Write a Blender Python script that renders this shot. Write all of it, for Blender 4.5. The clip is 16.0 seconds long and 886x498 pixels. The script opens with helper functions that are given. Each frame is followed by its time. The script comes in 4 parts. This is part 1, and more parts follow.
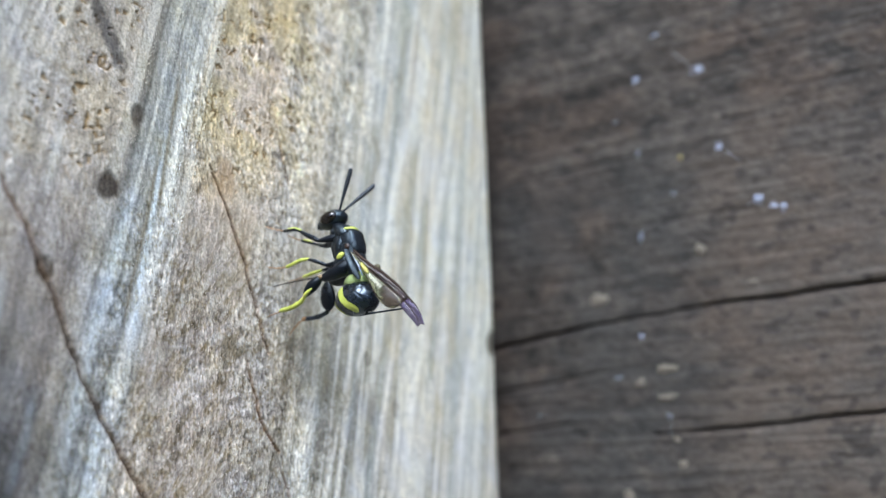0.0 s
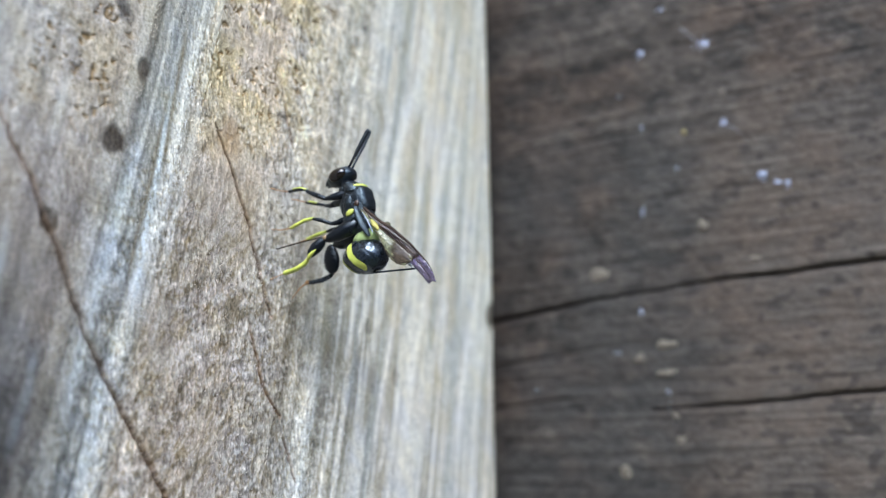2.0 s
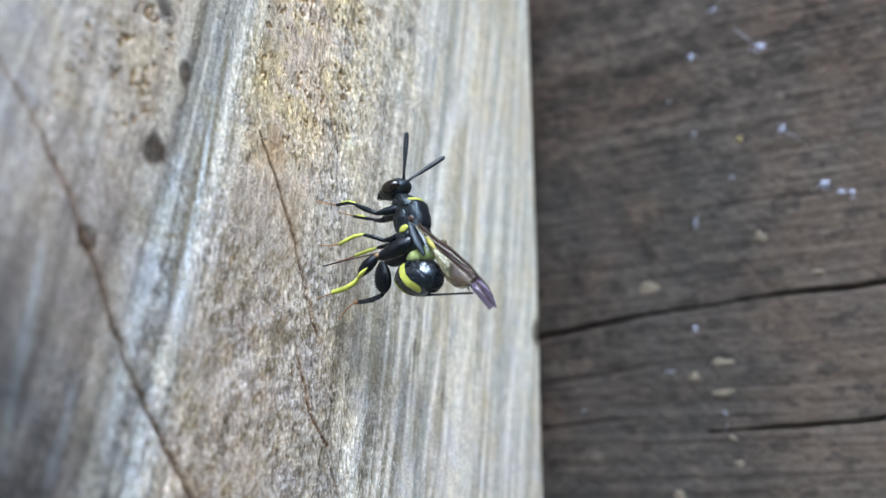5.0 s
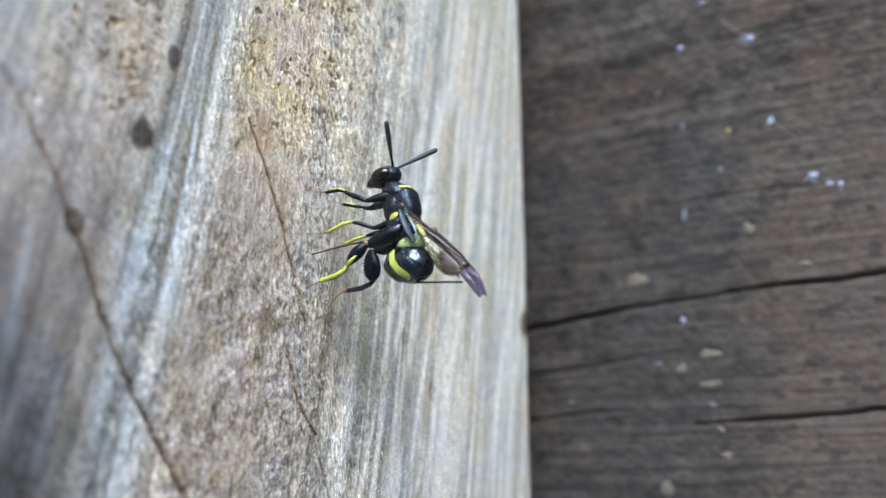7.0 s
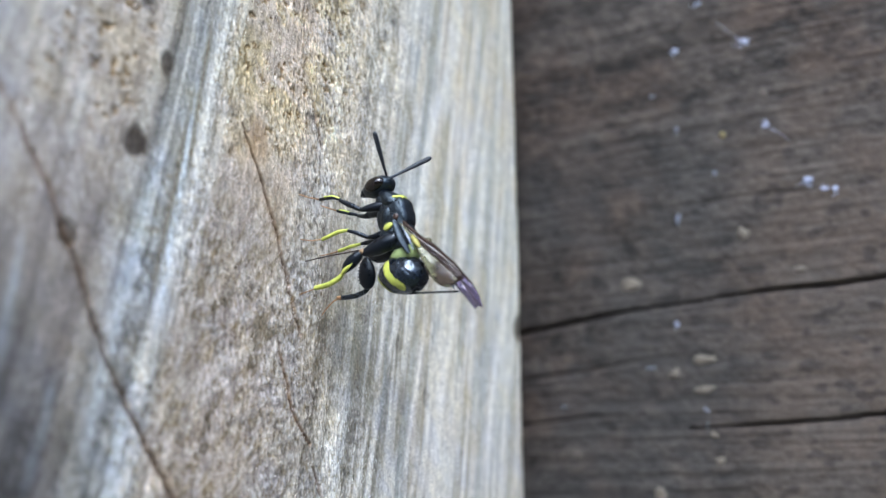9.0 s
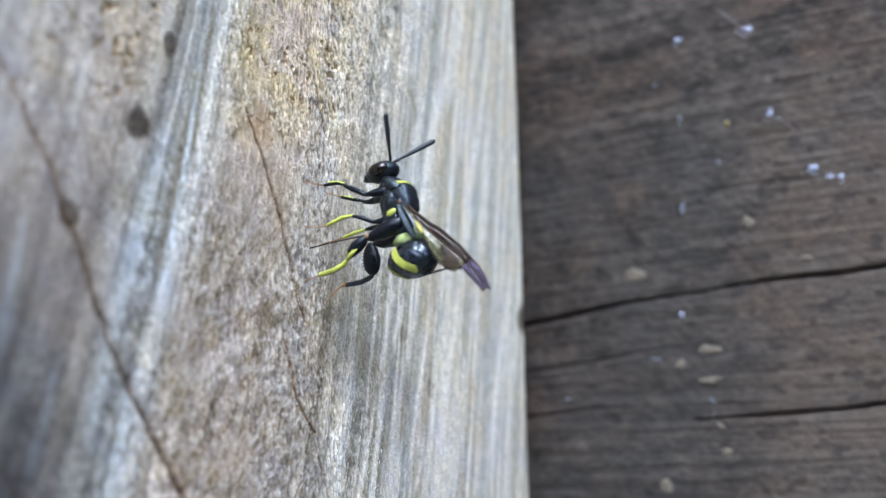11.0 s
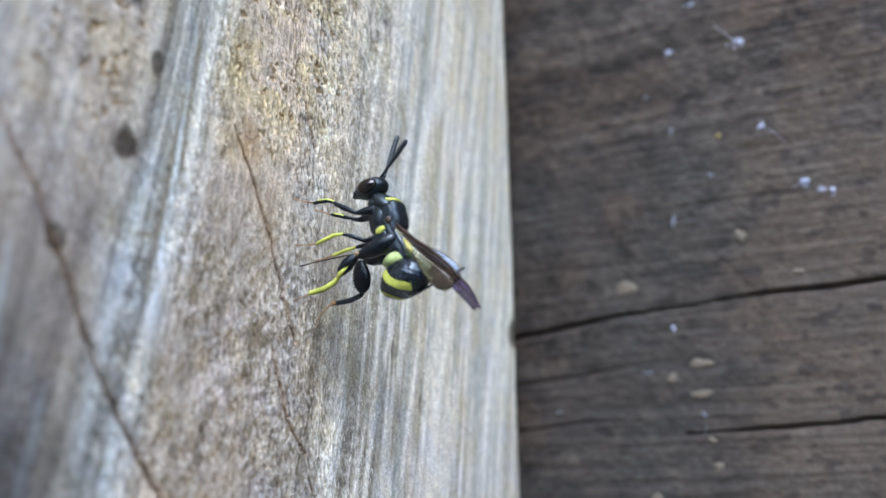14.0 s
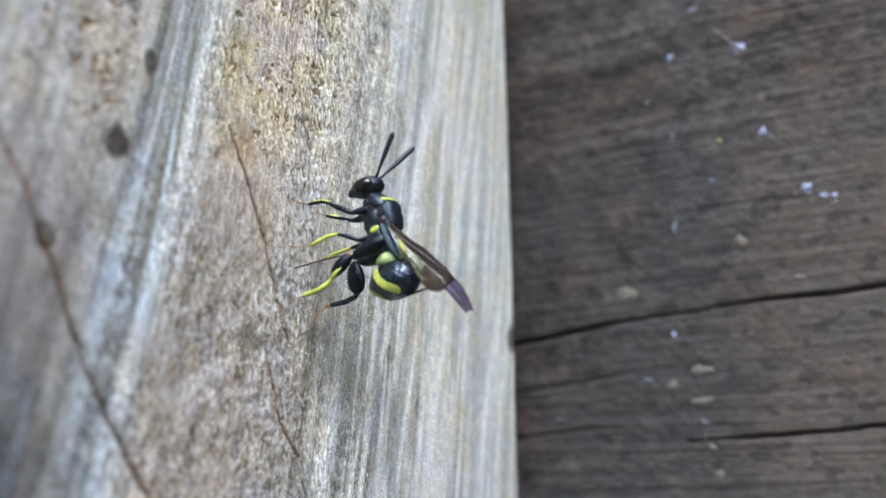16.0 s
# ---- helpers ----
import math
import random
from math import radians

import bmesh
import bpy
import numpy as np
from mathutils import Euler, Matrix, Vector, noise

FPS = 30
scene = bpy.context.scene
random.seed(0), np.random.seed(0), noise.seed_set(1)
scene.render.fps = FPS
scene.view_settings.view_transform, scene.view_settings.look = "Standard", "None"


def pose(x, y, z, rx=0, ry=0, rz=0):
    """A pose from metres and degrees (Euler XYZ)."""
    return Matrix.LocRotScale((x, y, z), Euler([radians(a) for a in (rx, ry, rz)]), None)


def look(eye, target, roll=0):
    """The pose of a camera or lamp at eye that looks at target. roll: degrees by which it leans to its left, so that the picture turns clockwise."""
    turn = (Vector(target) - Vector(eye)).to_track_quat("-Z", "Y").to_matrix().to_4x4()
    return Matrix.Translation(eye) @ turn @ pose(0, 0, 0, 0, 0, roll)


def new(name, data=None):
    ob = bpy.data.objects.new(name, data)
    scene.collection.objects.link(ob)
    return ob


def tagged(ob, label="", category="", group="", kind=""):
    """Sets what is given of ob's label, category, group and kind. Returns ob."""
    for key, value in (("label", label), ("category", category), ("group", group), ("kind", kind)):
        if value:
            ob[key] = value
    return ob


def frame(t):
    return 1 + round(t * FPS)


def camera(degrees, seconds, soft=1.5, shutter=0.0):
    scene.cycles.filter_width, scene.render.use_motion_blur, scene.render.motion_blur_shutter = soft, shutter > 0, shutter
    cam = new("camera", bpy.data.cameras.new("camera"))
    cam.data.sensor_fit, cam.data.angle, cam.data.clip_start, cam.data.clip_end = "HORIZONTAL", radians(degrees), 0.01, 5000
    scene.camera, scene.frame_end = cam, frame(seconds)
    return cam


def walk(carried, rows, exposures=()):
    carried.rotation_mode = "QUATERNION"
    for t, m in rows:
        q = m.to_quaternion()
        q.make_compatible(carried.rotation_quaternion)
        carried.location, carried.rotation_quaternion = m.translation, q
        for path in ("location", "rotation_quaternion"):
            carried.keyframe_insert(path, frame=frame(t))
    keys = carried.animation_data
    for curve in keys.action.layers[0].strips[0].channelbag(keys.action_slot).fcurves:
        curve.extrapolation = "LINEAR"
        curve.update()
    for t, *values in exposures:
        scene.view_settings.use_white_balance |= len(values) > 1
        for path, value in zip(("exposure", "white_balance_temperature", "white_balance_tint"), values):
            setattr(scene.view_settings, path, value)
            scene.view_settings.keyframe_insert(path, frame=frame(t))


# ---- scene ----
MM = 0.001

# ---- camera ----
cam = camera(42.0, 16.0, soft=1.3)
cam.data.dof.use_dof = True
cam.data.dof.focus_distance = 0.1008
cam.data.dof.aperture_fstop = 22.0
PATH = [
    (0, pose(0.07024, -0.13831, -0.01734, 100.157, 2.195, 31.544)),
    (0.5, pose(0.06930, -0.13810, -0.01841, 100.059, 1.851, 31.399)),
    (1, pose(0.06798, -0.13841, -0.01922, 99.891, 1.580, 31.007)),
    (1.5, pose(0.06785, -0.13789, -0.01930, 99.709, 1.408, 30.734)),
    (2, pose(0.06746, -0.13804, -0.01906, 99.498, 1.253, 30.520)),
    (2.5, pose(0.06650, -0.13840, -0.01913, 99.497, 1.181, 30.348)),
    (3, pose(0.06690, -0.13850, -0.01926, 99.386, 1.033, 30.386)),
    (3.5, pose(0.06651, -0.13823, -0.01936, 99.288, 0.912, 30.325)),
    (4, pose(0.06308, -0.13665, -0.01764, 99.394, 1.234, 30.329)),
    (4.2, pose(0.06078, -0.13558, -0.01663, 99.686, 1.340, 30.629)),
    (6.5, pose(0.05911, -0.13407, -0.01704, 99.598, 1.204, 30.157)),
    (7, pose(0.05890, -0.13426, -0.01724, 99.516, 1.247, 29.784)),
    (7.5, pose(0.05811, -0.13418, -0.01714, 99.495, 1.300, 29.495)),
    (8, pose(0.05722, -0.13425, -0.01706, 99.409, 1.218, 29.185)),
    (8.5, pose(0.05727, -0.13399, -0.01681, 99.465, 1.351, 29.092)),
    (9, pose(0.05786, -0.13392, -0.01617, 99.315, 1.244, 29.107)),
    (9.2, pose(0.05727, -0.13438, -0.01639, 99.328, 1.433, 28.972)),
    (11.3, pose(0.05606, -0.13289, -0.01732, 99.505, 1.597, 28.754)),
    (11.5, pose(0.05603, -0.13277, -0.01705, 99.580, 1.497, 28.550)),
    (12, pose(0.05636, -0.13263, -0.01675, 99.571, 1.619, 28.471)),
    (12.5, pose(0.05610, -0.13267, -0.01647, 99.471, 1.802, 28.397)),
    (13, pose(0.05598, -0.13273, -0.01634, 99.442, 1.764, 28.283)),
    (13.5, pose(0.05584, -0.13276, -0.01629, 99.510, 1.727, 28.363)),
    (14, pose(0.05558, -0.13263, -0.01589, 99.561, 1.760, 28.243)),
    (14.5, pose(0.05597, -0.13251, -0.01582, 99.681, 1.740, 28.334)),
    (15, pose(0.05596, -0.13239, -0.01571, 99.674, 1.773, 28.091)),
    (15.5, pose(0.05617, -0.13225, -0.01576, 99.712, 1.744, 28.372)),
    (16, pose(0.05610, -0.13146, -0.01646, 100.089, 1.466, 28.597)),
]
walk(cam, PATH, exposures=[(0.0, 1.55, 5460, 5), (4.0, 1.55, 5500, 6), (7.0, 1.52, 5450, 7), (12.0, 1.47, 5350, 9), (16.0, 1.43, 5390, 8)])

# ---- sky and sun: open shade under a bright overcast sky ----
world = bpy.data.worlds.new("sky")
scene.world = world
world.use_nodes = True
wn = world.node_tree.nodes
sky = wn.new("ShaderNodeTexSky")
sky.sky_type, sky.sun_disc = "NISHITA", False
sky.sun_elevation, sky.sun_rotation = radians(52), radians(150)
sky.air_density, sky.dust_density, sky.ozone_density = 1.0, 3.0, 1.0
wn["Background"].inputs["Strength"].default_value = 0.15
world.node_tree.links.new(sky.outputs["Color"], wn["Background"].inputs["Color"])
sun_data = bpy.data.lights.new("sun", "SUN")
sun_data.energy, sun_data.angle, sun_data.color = 1.3, radians(35), (1.0, 0.98, 0.95)
sun = new("sun", sun_data)
sun.matrix_world = look((0.5, -0.75, 1.1), (0, 0, 0))


# ---- materials ----
def material(name, rough=0.6, metal=0.0, colour=(0.5, 0.5, 0.5), coat=0.0):
    m = bpy.data.materials.new(name)
    m.use_nodes = True
    n, l = m.node_tree.nodes, m.node_tree.links
    p = n["Principled BSDF"]
    p.inputs["Roughness"].default_value = rough
    p.inputs["Metallic"].default_value = metal
    p.inputs["Base Color"].default_value = (*colour, 1)
    p.inputs["Coat Weight"].default_value = coat
    return m, n, l, p


def coords(n, l, scale=(1, 1, 1)):
    tc, mp = n.new("ShaderNodeTexCoord"), n.new("ShaderNodeMapping")
    mp.inputs["Scale"].default_value = scale
    l.new(tc.outputs["Object"], mp.inputs["Vector"])
    return mp.outputs["Vector"]


def noise_tex(n, l, vec, scale, detail=4.0, rough=0.6):
    t = n.new("ShaderNodeTexNoise")
    t.inputs["Scale"].default_value, t.inputs["Detail"].default_value, t.inputs["Roughness"].default_value = scale, detail, rough
    l.new(vec, t.inputs["Vector"])
    return t.outputs["Fac"]


def ramp(n, l, fac, stops):
    r = n.new("ShaderNodeValToRGB")
    e = r.color_ramp.elements
    for i, (at, c) in enumerate(stops):
        el = e[i] if i < 2 else e.new(at)
        el.position, el.color = at, (*c, 1)
    l.new(fac, r.inputs["Fac"])
    return r.outputs["Color"]


def mix(n, l, a, b, fac, how="MIX"):
    m = n.new("ShaderNodeMix")
    m.data_type, m.blend_type = "RGBA", how
    for sock, v in ((m.inputs["Factor"], fac), (m.inputs["A"], a), (m.inputs["B"], b)):
        if hasattr(v, "is_linked"):
            l.new(v, sock)
        elif isinstance(v, tuple):
            sock.default_value = (*v, 1)
        else:
            sock.default_value = v
    return m.outputs["Result"]


def bump(n, l, p, fac, strength, dist):
    b = n.new("ShaderNodeBump")
    b.inputs["Strength"].default_value, b.inputs["Distance"].default_value = strength, dist
    l.new(fac, b.inputs["Height"])
    l.new(b.outputs["Normal"], p.inputs["Normal"])


def weathered_wood(name, attr, scale, rough, contrast, relief, gloss=0.3, speckle=0.0):
    """Colour from the mesh's own grain attribute, with fibre grain and a speckle of short fibre ends laid over it."""
    m, n, l, p = material(name, rough)
    a = n.new("ShaderNodeAttribute")
    a.attribute_name = attr
    fine = noise_tex(n, l, coords(n, l, scale), 1.0, 5.0, 0.65)
    grit = noise_tex(n, l, coords(n, l), 3600.0, 4.0, 0.75)
    clump = noise_tex(n, l, coords(n, l, (1, 1, 0.8)), 1100.0, 3.0, 0.6)
    g1 = ramp(n, l, fine, [(0.25, (1 - contrast,) * 3), (0.75, (1 + contrast * 0.4,) * 3)])
    g2 = ramp(n, l, grit, [(0.32, (1 - contrast * 1.3,) * 3), (0.5, (1.0,) * 3), (0.68, (1 + contrast * 1.0,) * 3)])
    g3 = ramp(n, l, clump, [(0.3, (1 - contrast * 0.5,) * 3), (0.7, (1 + contrast * 0.35,) * 3)])
    where = n.new("ShaderNodeAttribute")
    where.attribute_name = "roughness"
    if speckle:
        g1 = mix(n, l, g1, (1.0, 1.0, 1.0), where.outputs["Fac"])
    c = mix(n, l, a.outputs["Color"], g1, 1.0, "MULTIPLY")
    for g in (g2, g3):
        c = mix(n, l, c, g, 1.0, "MULTIPLY")
    if speckle:
        # short crossing fibres: two slanted, stretched noises, strongest where the wood is rough
        tufts = noise_tex(n, l, coords(n, l, (1, 1.1, 0.8)), 2000.0, 2.0, 0.5)
        g = ramp(n, l, tufts, [(0.36, (0.74, 0.69, 0.58)), (0.48, (1.0, 1.0, 1.0)), (0.54, (1.0, 1.0, 1.0)), (0.66, (1.22, 1.21, 1.21))])
        c = mix(n, l, c, mix(n, l, (1.0, 1.0, 1.0), g, where.outputs["Fac"]), 1.0, "MULTIPLY")
        for lean, seed in ((34, 0.0), (-38, 3.0)):
            mp = n.new("ShaderNodeMapping")
            mp.inputs["Rotation"].default_value = (radians(lean), 0, 0)
            mp.inputs["Location"].default_value = (seed, seed, seed)
            mp.inputs["Scale"].default_value = (1100, 3500, 1250)
            tc = n.new("ShaderNodeTexCoord")
            l.new(tc.outputs["Object"], mp.inputs["Vector"])
            f = noise_tex(n, l, mp.outputs["Vector"], 1.0, 2.0, 0.5)
            g = ramp(n, l, f, [(0.34, (1 - speckle,) * 3), (0.47, (1.0,) * 3), (0.56, (1.0,) * 3), (0.68, (1 + speckle * 0.8,) * 3)])
            c = mix(n, l, c, mix(n, l, (1.0, 1.0, 1.0), g, where.outputs["Fac"]), 1.0, "MULTIPLY")
    l.new(c, p.inputs["Base Color"])
    p.inputs["Specular IOR Level"].default_value = gloss
    add = n.new("ShaderNodeMath")
    l.new(fine, add.inputs[0])
    l.new(grit, add.inputs[1])
    bump(n, l, p, add.outputs["Value"], 0.5, relief)
    return m


PALE_WOOD = weathered_wood("pale_weathered_wood", "grain", (900, 2600, 500), 0.92, 0.31, 0.00008, 0.06, 0.30)
FIBRE, fn, fl, fp = material("wood_fibre", 0.7)
fa = fn.new("ShaderNodeAttribute")
fa.attribute_name = "grain"
fl.new(fa.outputs["Color"], fp.inputs["Base Color"])
fp.inputs["Specular IOR Level"].default_value = 0.08
DARK_WOOD = weathered_wood("dark_weathered_wood", "grain", (350, 900, 1900), 0.75, 0.28, 0.00005)


def shell(name, colour, rough, pits=9000.0, depth=0.00001, gloss=0.5, pitted=False, sheen=None):
    """The hard, finely pitted skin of an insect."""
    m, n, l, p = material(name, rough, 0.0, colour)
    p.inputs["Specular IOR Level"].default_value = gloss
    if sheen:
        p.inputs["Specular Tint"].default_value = (*sheen, 1)
        w = ramp(n, l, noise_tex(n, l, coords(n, l), 1600.0, 3.0), [(0.35, (rough * 0.7,) * 3), (0.65, (rough * 1.5,) * 3)])
        l.new(w, p.inputs["Roughness"])
    f = noise_tex(n, l, coords(n, l), pits, 2.0)
    if pitted:
        v = n.new("ShaderNodeTexVoronoi")
        v.inputs["Scale"].default_value = pits
        l.new(coords(n, l), v.inputs["Vector"])
        f = ramp(n, l, v.outputs["Distance"], [(0.1, (0, 0, 0)), (0.45, (1, 1, 1))])
    g = noise_tex(n, l, coords(n, l), 900.0, 3.0)
    c = ramp(n, l, g, [(0.3, tuple(0.7 * v for v in colour)), (0.7, tuple(min(1.0, 1.2 * v) for v in colour))])
    l.new(c, p.inputs["Base Color"])
    bump(n, l, p, f, 0.7, depth)
    return m


BLACK = shell("black_chitin", (0.003, 0.004, 0.007), 0.36, 6500.0, 0.000045, 0.75, True, (0.72, 0.88, 1.0))
SLEEK = shell("smooth_black_chitin", (0.003, 0.004, 0.007), 0.34, 4000.0, 0.00004, 0.42, False, (0.8, 0.9, 1.0))
GLOSS = shell("glossy_black_chitin", (0.004, 0.006, 0.011), 0.25, 2600.0, 0.00005, 1.0, False, (0.75, 0.87, 1.0))
EYE = shell("dark_eye", (0.010, 0.007, 0.006), 0.14, 22000.0, 0.000003, 0.6)
MATT = shell("matt_black_antenna", (0.026, 0.031, 0.040), 0.5, 12000.0)
YELLOW = shell("yellow_chitin", (0.52, 0.56, 0.10), 0.4)
DULL = shell("dull_olive_chitin", (0.07, 0.06, 0.02), 0.5)
OLIVE = shell("olive_yellow_chitin", (0.34, 0.31, 0.06), 0.5)
PALE_YELLOW = shell("pale_yellow_chitin", (0.46, 0.56, 0.23), 0.75, 9000.0, 0.00001, 0.2)
ORANGE = shell("orange_tarsus", (0.33, 0.19, 0.09), 0.5)
BROWN = shell("brown_needle", (0.04, 0.022, 0.015), 0.4)
TAN = shell("tan_joint", (0.30, 0.20, 0.10), 0.45)
LINT = shell("pale_lint", (0.46, 0.51, 0.68), 0.9, 6000.0, 0.00003)
DUST = shell("bluish_dust", (0.15, 0.165, 0.21), 0.9, 6000.0, 0.00003)
CHIP = shell("tan_wood_chip", (0.135, 0.115, 0.088), 0.85, 4000.0, 0.00004)
RUST = shell("yellow_lichen_speck", (0.16, 0.13, 0.05), 0.9, 4000.0, 0.00004)
# dark green skin for the added walls out of view
UNSEEN_WALL, hn, hl, hp = material("unseen_wall_skin", 0.9)
hl.new(ramp(hn, hl, noise_tex(hn, hl, coords(hn, hl), 9.0, 8.0), [(0.3, (0.02, 0.03, 0.012)), (0.7, (0.07, 0.085, 0.045))]), hp.inputs["Base Color"])
SOIL, sn, sl, sp = material("soil", 0.95)
sl.new(ramp(sn, sl, noise_tex(sn, sl, coords(sn, sl), 6.0, 8.0), [(0.3, (0.05, 0.045, 0.03)), (0.7, (0.11, 0.12, 0.06))]), sp.inputs["Base Color"])


def membrane(name, colour, clear):
    """Thin clear wing skin: part of the light goes straight through it."""
    m, n, l, p = material(name, 0.2, 0.0, colour)
    p.inputs["Specular IOR Level"].default_value = 0.6
    t, mx = n.new("ShaderNodeBsdfTransparent"), n.new("ShaderNodeMixShader")
    t.inputs["Color"].default_value = (*[0.5 + 0.5 * v for v in colour], 1)
    f = noise_tex(n, l, coords(n, l, (1, 1, 1)), 700.0, 3.0)
    r = ramp(n, l, f, [(0.42, (clear - 0.12,) * 3), (0.64, (min(clear + 0.3, 0.85),) * 3)])
    l.new(r, mx.inputs["Fac"])
    l.new(p.outputs["BSDF"], mx.inputs[1])
    l.new(t.outputs["BSDF"], mx.inputs[2])
    l.new(mx.outputs["Shader"], n["Material Output"].inputs["Surface"])
    return m


WING_DARK = membrane("smoky_wing_skin", (0.060, 0.038, 0.026), 0.50)
WING_TIP = membrane("violet_wing_tip_skin", (0.098, 0.072, 0.130), 0.38)
WING_CLEAR = membrane("clear_amber_wing_skin", (0.26, 0.26, 0.15), 0.50)
WING_WEB = membrane("brown_wing_skin", (0.10, 0.075, 0.052), 0.55)
# pale blue put into the skin colour for the sky it mirrors
WING_PALE_SKY = membrane("sky_tinted_wing_skin", (0.34, 0.40, 0.50), 0.50)
VEIN = shell("wing_vein", (0.028, 0.015, 0.008), 0.55, 9000.0, 0.00001, 0.2)


# ---- grain fields ----
TABLE = np.random.RandomState(7).rand(256, 256)


def lattice(x, y, seed):
    x, y = x + 37.3 * seed, y + 91.7 * seed
    i, j = np.floor(x).astype(int), np.floor(y).astype(int)
    fx, fy = x - i, y - j
    fx, fy = fx * fx * (3 - 2 * fx), fy * fy * (3 - 2 * fy)
    a, b = TABLE[i % 256, j % 256], TABLE[(i + 1) % 256, j % 256]
    c, d = TABLE[i % 256, (j + 1) % 256], TABLE[(i + 1) % 256, (j + 1) % 256]
    return (a * (1 - fx) + b * fx) * (1 - fy) + (c * (1 - fx) + d * fx) * fy


def clouds(x, y, seed, octaves=4):
    total, size, weight = 0.0, 1.0, 0.0
    for k in range(octaves):
        total = total + size * lattice(x * 2**k, y * 2**k, seed + 11 * k)
        weight += size
        size *= 0.55
    return total / weight


def step(a, b, v):
    t = np.clip((v - a) / (b - a), 0, 1)
    return t * t * (3 - 2 * t)


def to_line(p, q, line):
    """The distance from points to a bent line, and how far along it they lie."""
    shape = p.shape
    xs, ys = [a for a, _ in line], [b for _, b in line]
    box = (p > min(xs) - 4) & (p < max(xs) + 4) & (q > min(ys) - 4) & (q < max(ys) + 4)
    p, q = p[box], q[box]
    best, along, run = np.full(p.shape, 1e9), np.zeros(p.shape), 0.0
    for (a, b), (c, d) in zip(line, line[1:]):
        lx, ly = c - a, d - b
        n2 = lx * lx + ly * ly
        t = np.clip(((p - a) * lx + (q - b) * ly) / n2, 0, 1)
        r = np.hypot(p - a - t * lx, q - b - t * ly)
        near = r < best
        best, along = np.where(near, r, best), np.where(near, run + t * math.sqrt(n2), along)
        run += math.sqrt(n2)
    far, way = np.full(shape, 1e3), np.zeros(shape)
    far[box], way[box] = best, along / run
    return far, way


def blend(at, stops):
    """Colours between stops along a line."""
    xs = [s[0] for s in stops]
    return np.stack([np.interp(at, xs, [s[1][k] for s in stops]) for k in range(3)], -1)


def over(base, colour, amount):
    return base + (np.array(colour) - base) * amount[..., None]


def sheet_mesh(name, places, colours, closed, mat, caps=True):
    """One mesh from a grid of places (rows, columns, 3), with a colour at each point."""
    r, c, _ = places.shape
    mesh = bpy.data.meshes.new(name)
    idx = np.arange(r * c).reshape(r, c)
    if closed:
        idx = np.concatenate([idx, idx[:, :1]], 1)
    quads = np.stack([idx[:-1, :-1], idx[:-1, 1:], idx[1:, 1:], idx[1:, :-1]], -1).reshape(-1, 4)
    loops = quads.ravel()
    starts = np.arange(len(quads)) * 4
    totals = np.full(len(quads), 4)
    if closed and caps:
        for ring in (idx[0, :-1][::-1], idx[-1, :-1]):
            starts, totals = np.append(starts, len(loops)), np.append(totals, c)
            loops = np.append(loops, ring)
    mesh.vertices.add(r * c)
    mesh.vertices.foreach_set("co", places.reshape(-1).astype(np.float32))
    mesh.loops.add(len(loops))
    mesh.loops.foreach_set("vertex_index", loops.astype(np.int32))
    mesh.polygons.add(len(starts))
    mesh.polygons.foreach_set("loop_start", starts.astype(np.int32))
    mesh.update(calc_edges=True)
    mesh.validate()
    mesh.polygons.foreach_set("use_smooth", np.ones(len(mesh.polygons), bool))
    att = mesh.color_attributes.new("grain", "FLOAT_COLOR", "POINT")
    att.data.foreach_set("color", np.concatenate([colours.reshape(-1, 3), np.ones((r * c, 1))], 1).astype(np.float32).ravel())
    mesh.materials.append(mat)
    return mesh


# ---- the pale post ----
CRACK_A = [(-92, 13), (-85.0, 5.5), (-83.3, 2.9), (-81.3, 0), (-80.2, -2.4), (-79.0, -4.2), (-77.9, -7.1), (-75.9, -10.8), (-73.7, -14.2), (-71.3, -17.4), (-68.9, -20.6), (-65.7, -25.5), (-62, -33)]
CRACK_B = [(-61.9, 9.4), (-60.6, 7.1), (-59.3, 4.9), (-57.9, 2.3), (-56.8, -0.4), (-55.9, -2.6), (-54.9, -5.4), (-54.1, -7.2)]
CRACK_C = [(-57.0, -8.2), (-56.2, -10.7), (-55.4, -13), (-54.2, -14.9), (-52.6, -16.4)]
CRACK_E = [(-52.6, 16.0), (-51.9, 13.6), (-51.2, 11.2), (-50.6, 9.4)]
CRACK_D = [(-52.4, -18.0), (-51.8, -19.2), (-51.0, -21.0), (-50.4, -22.6)]


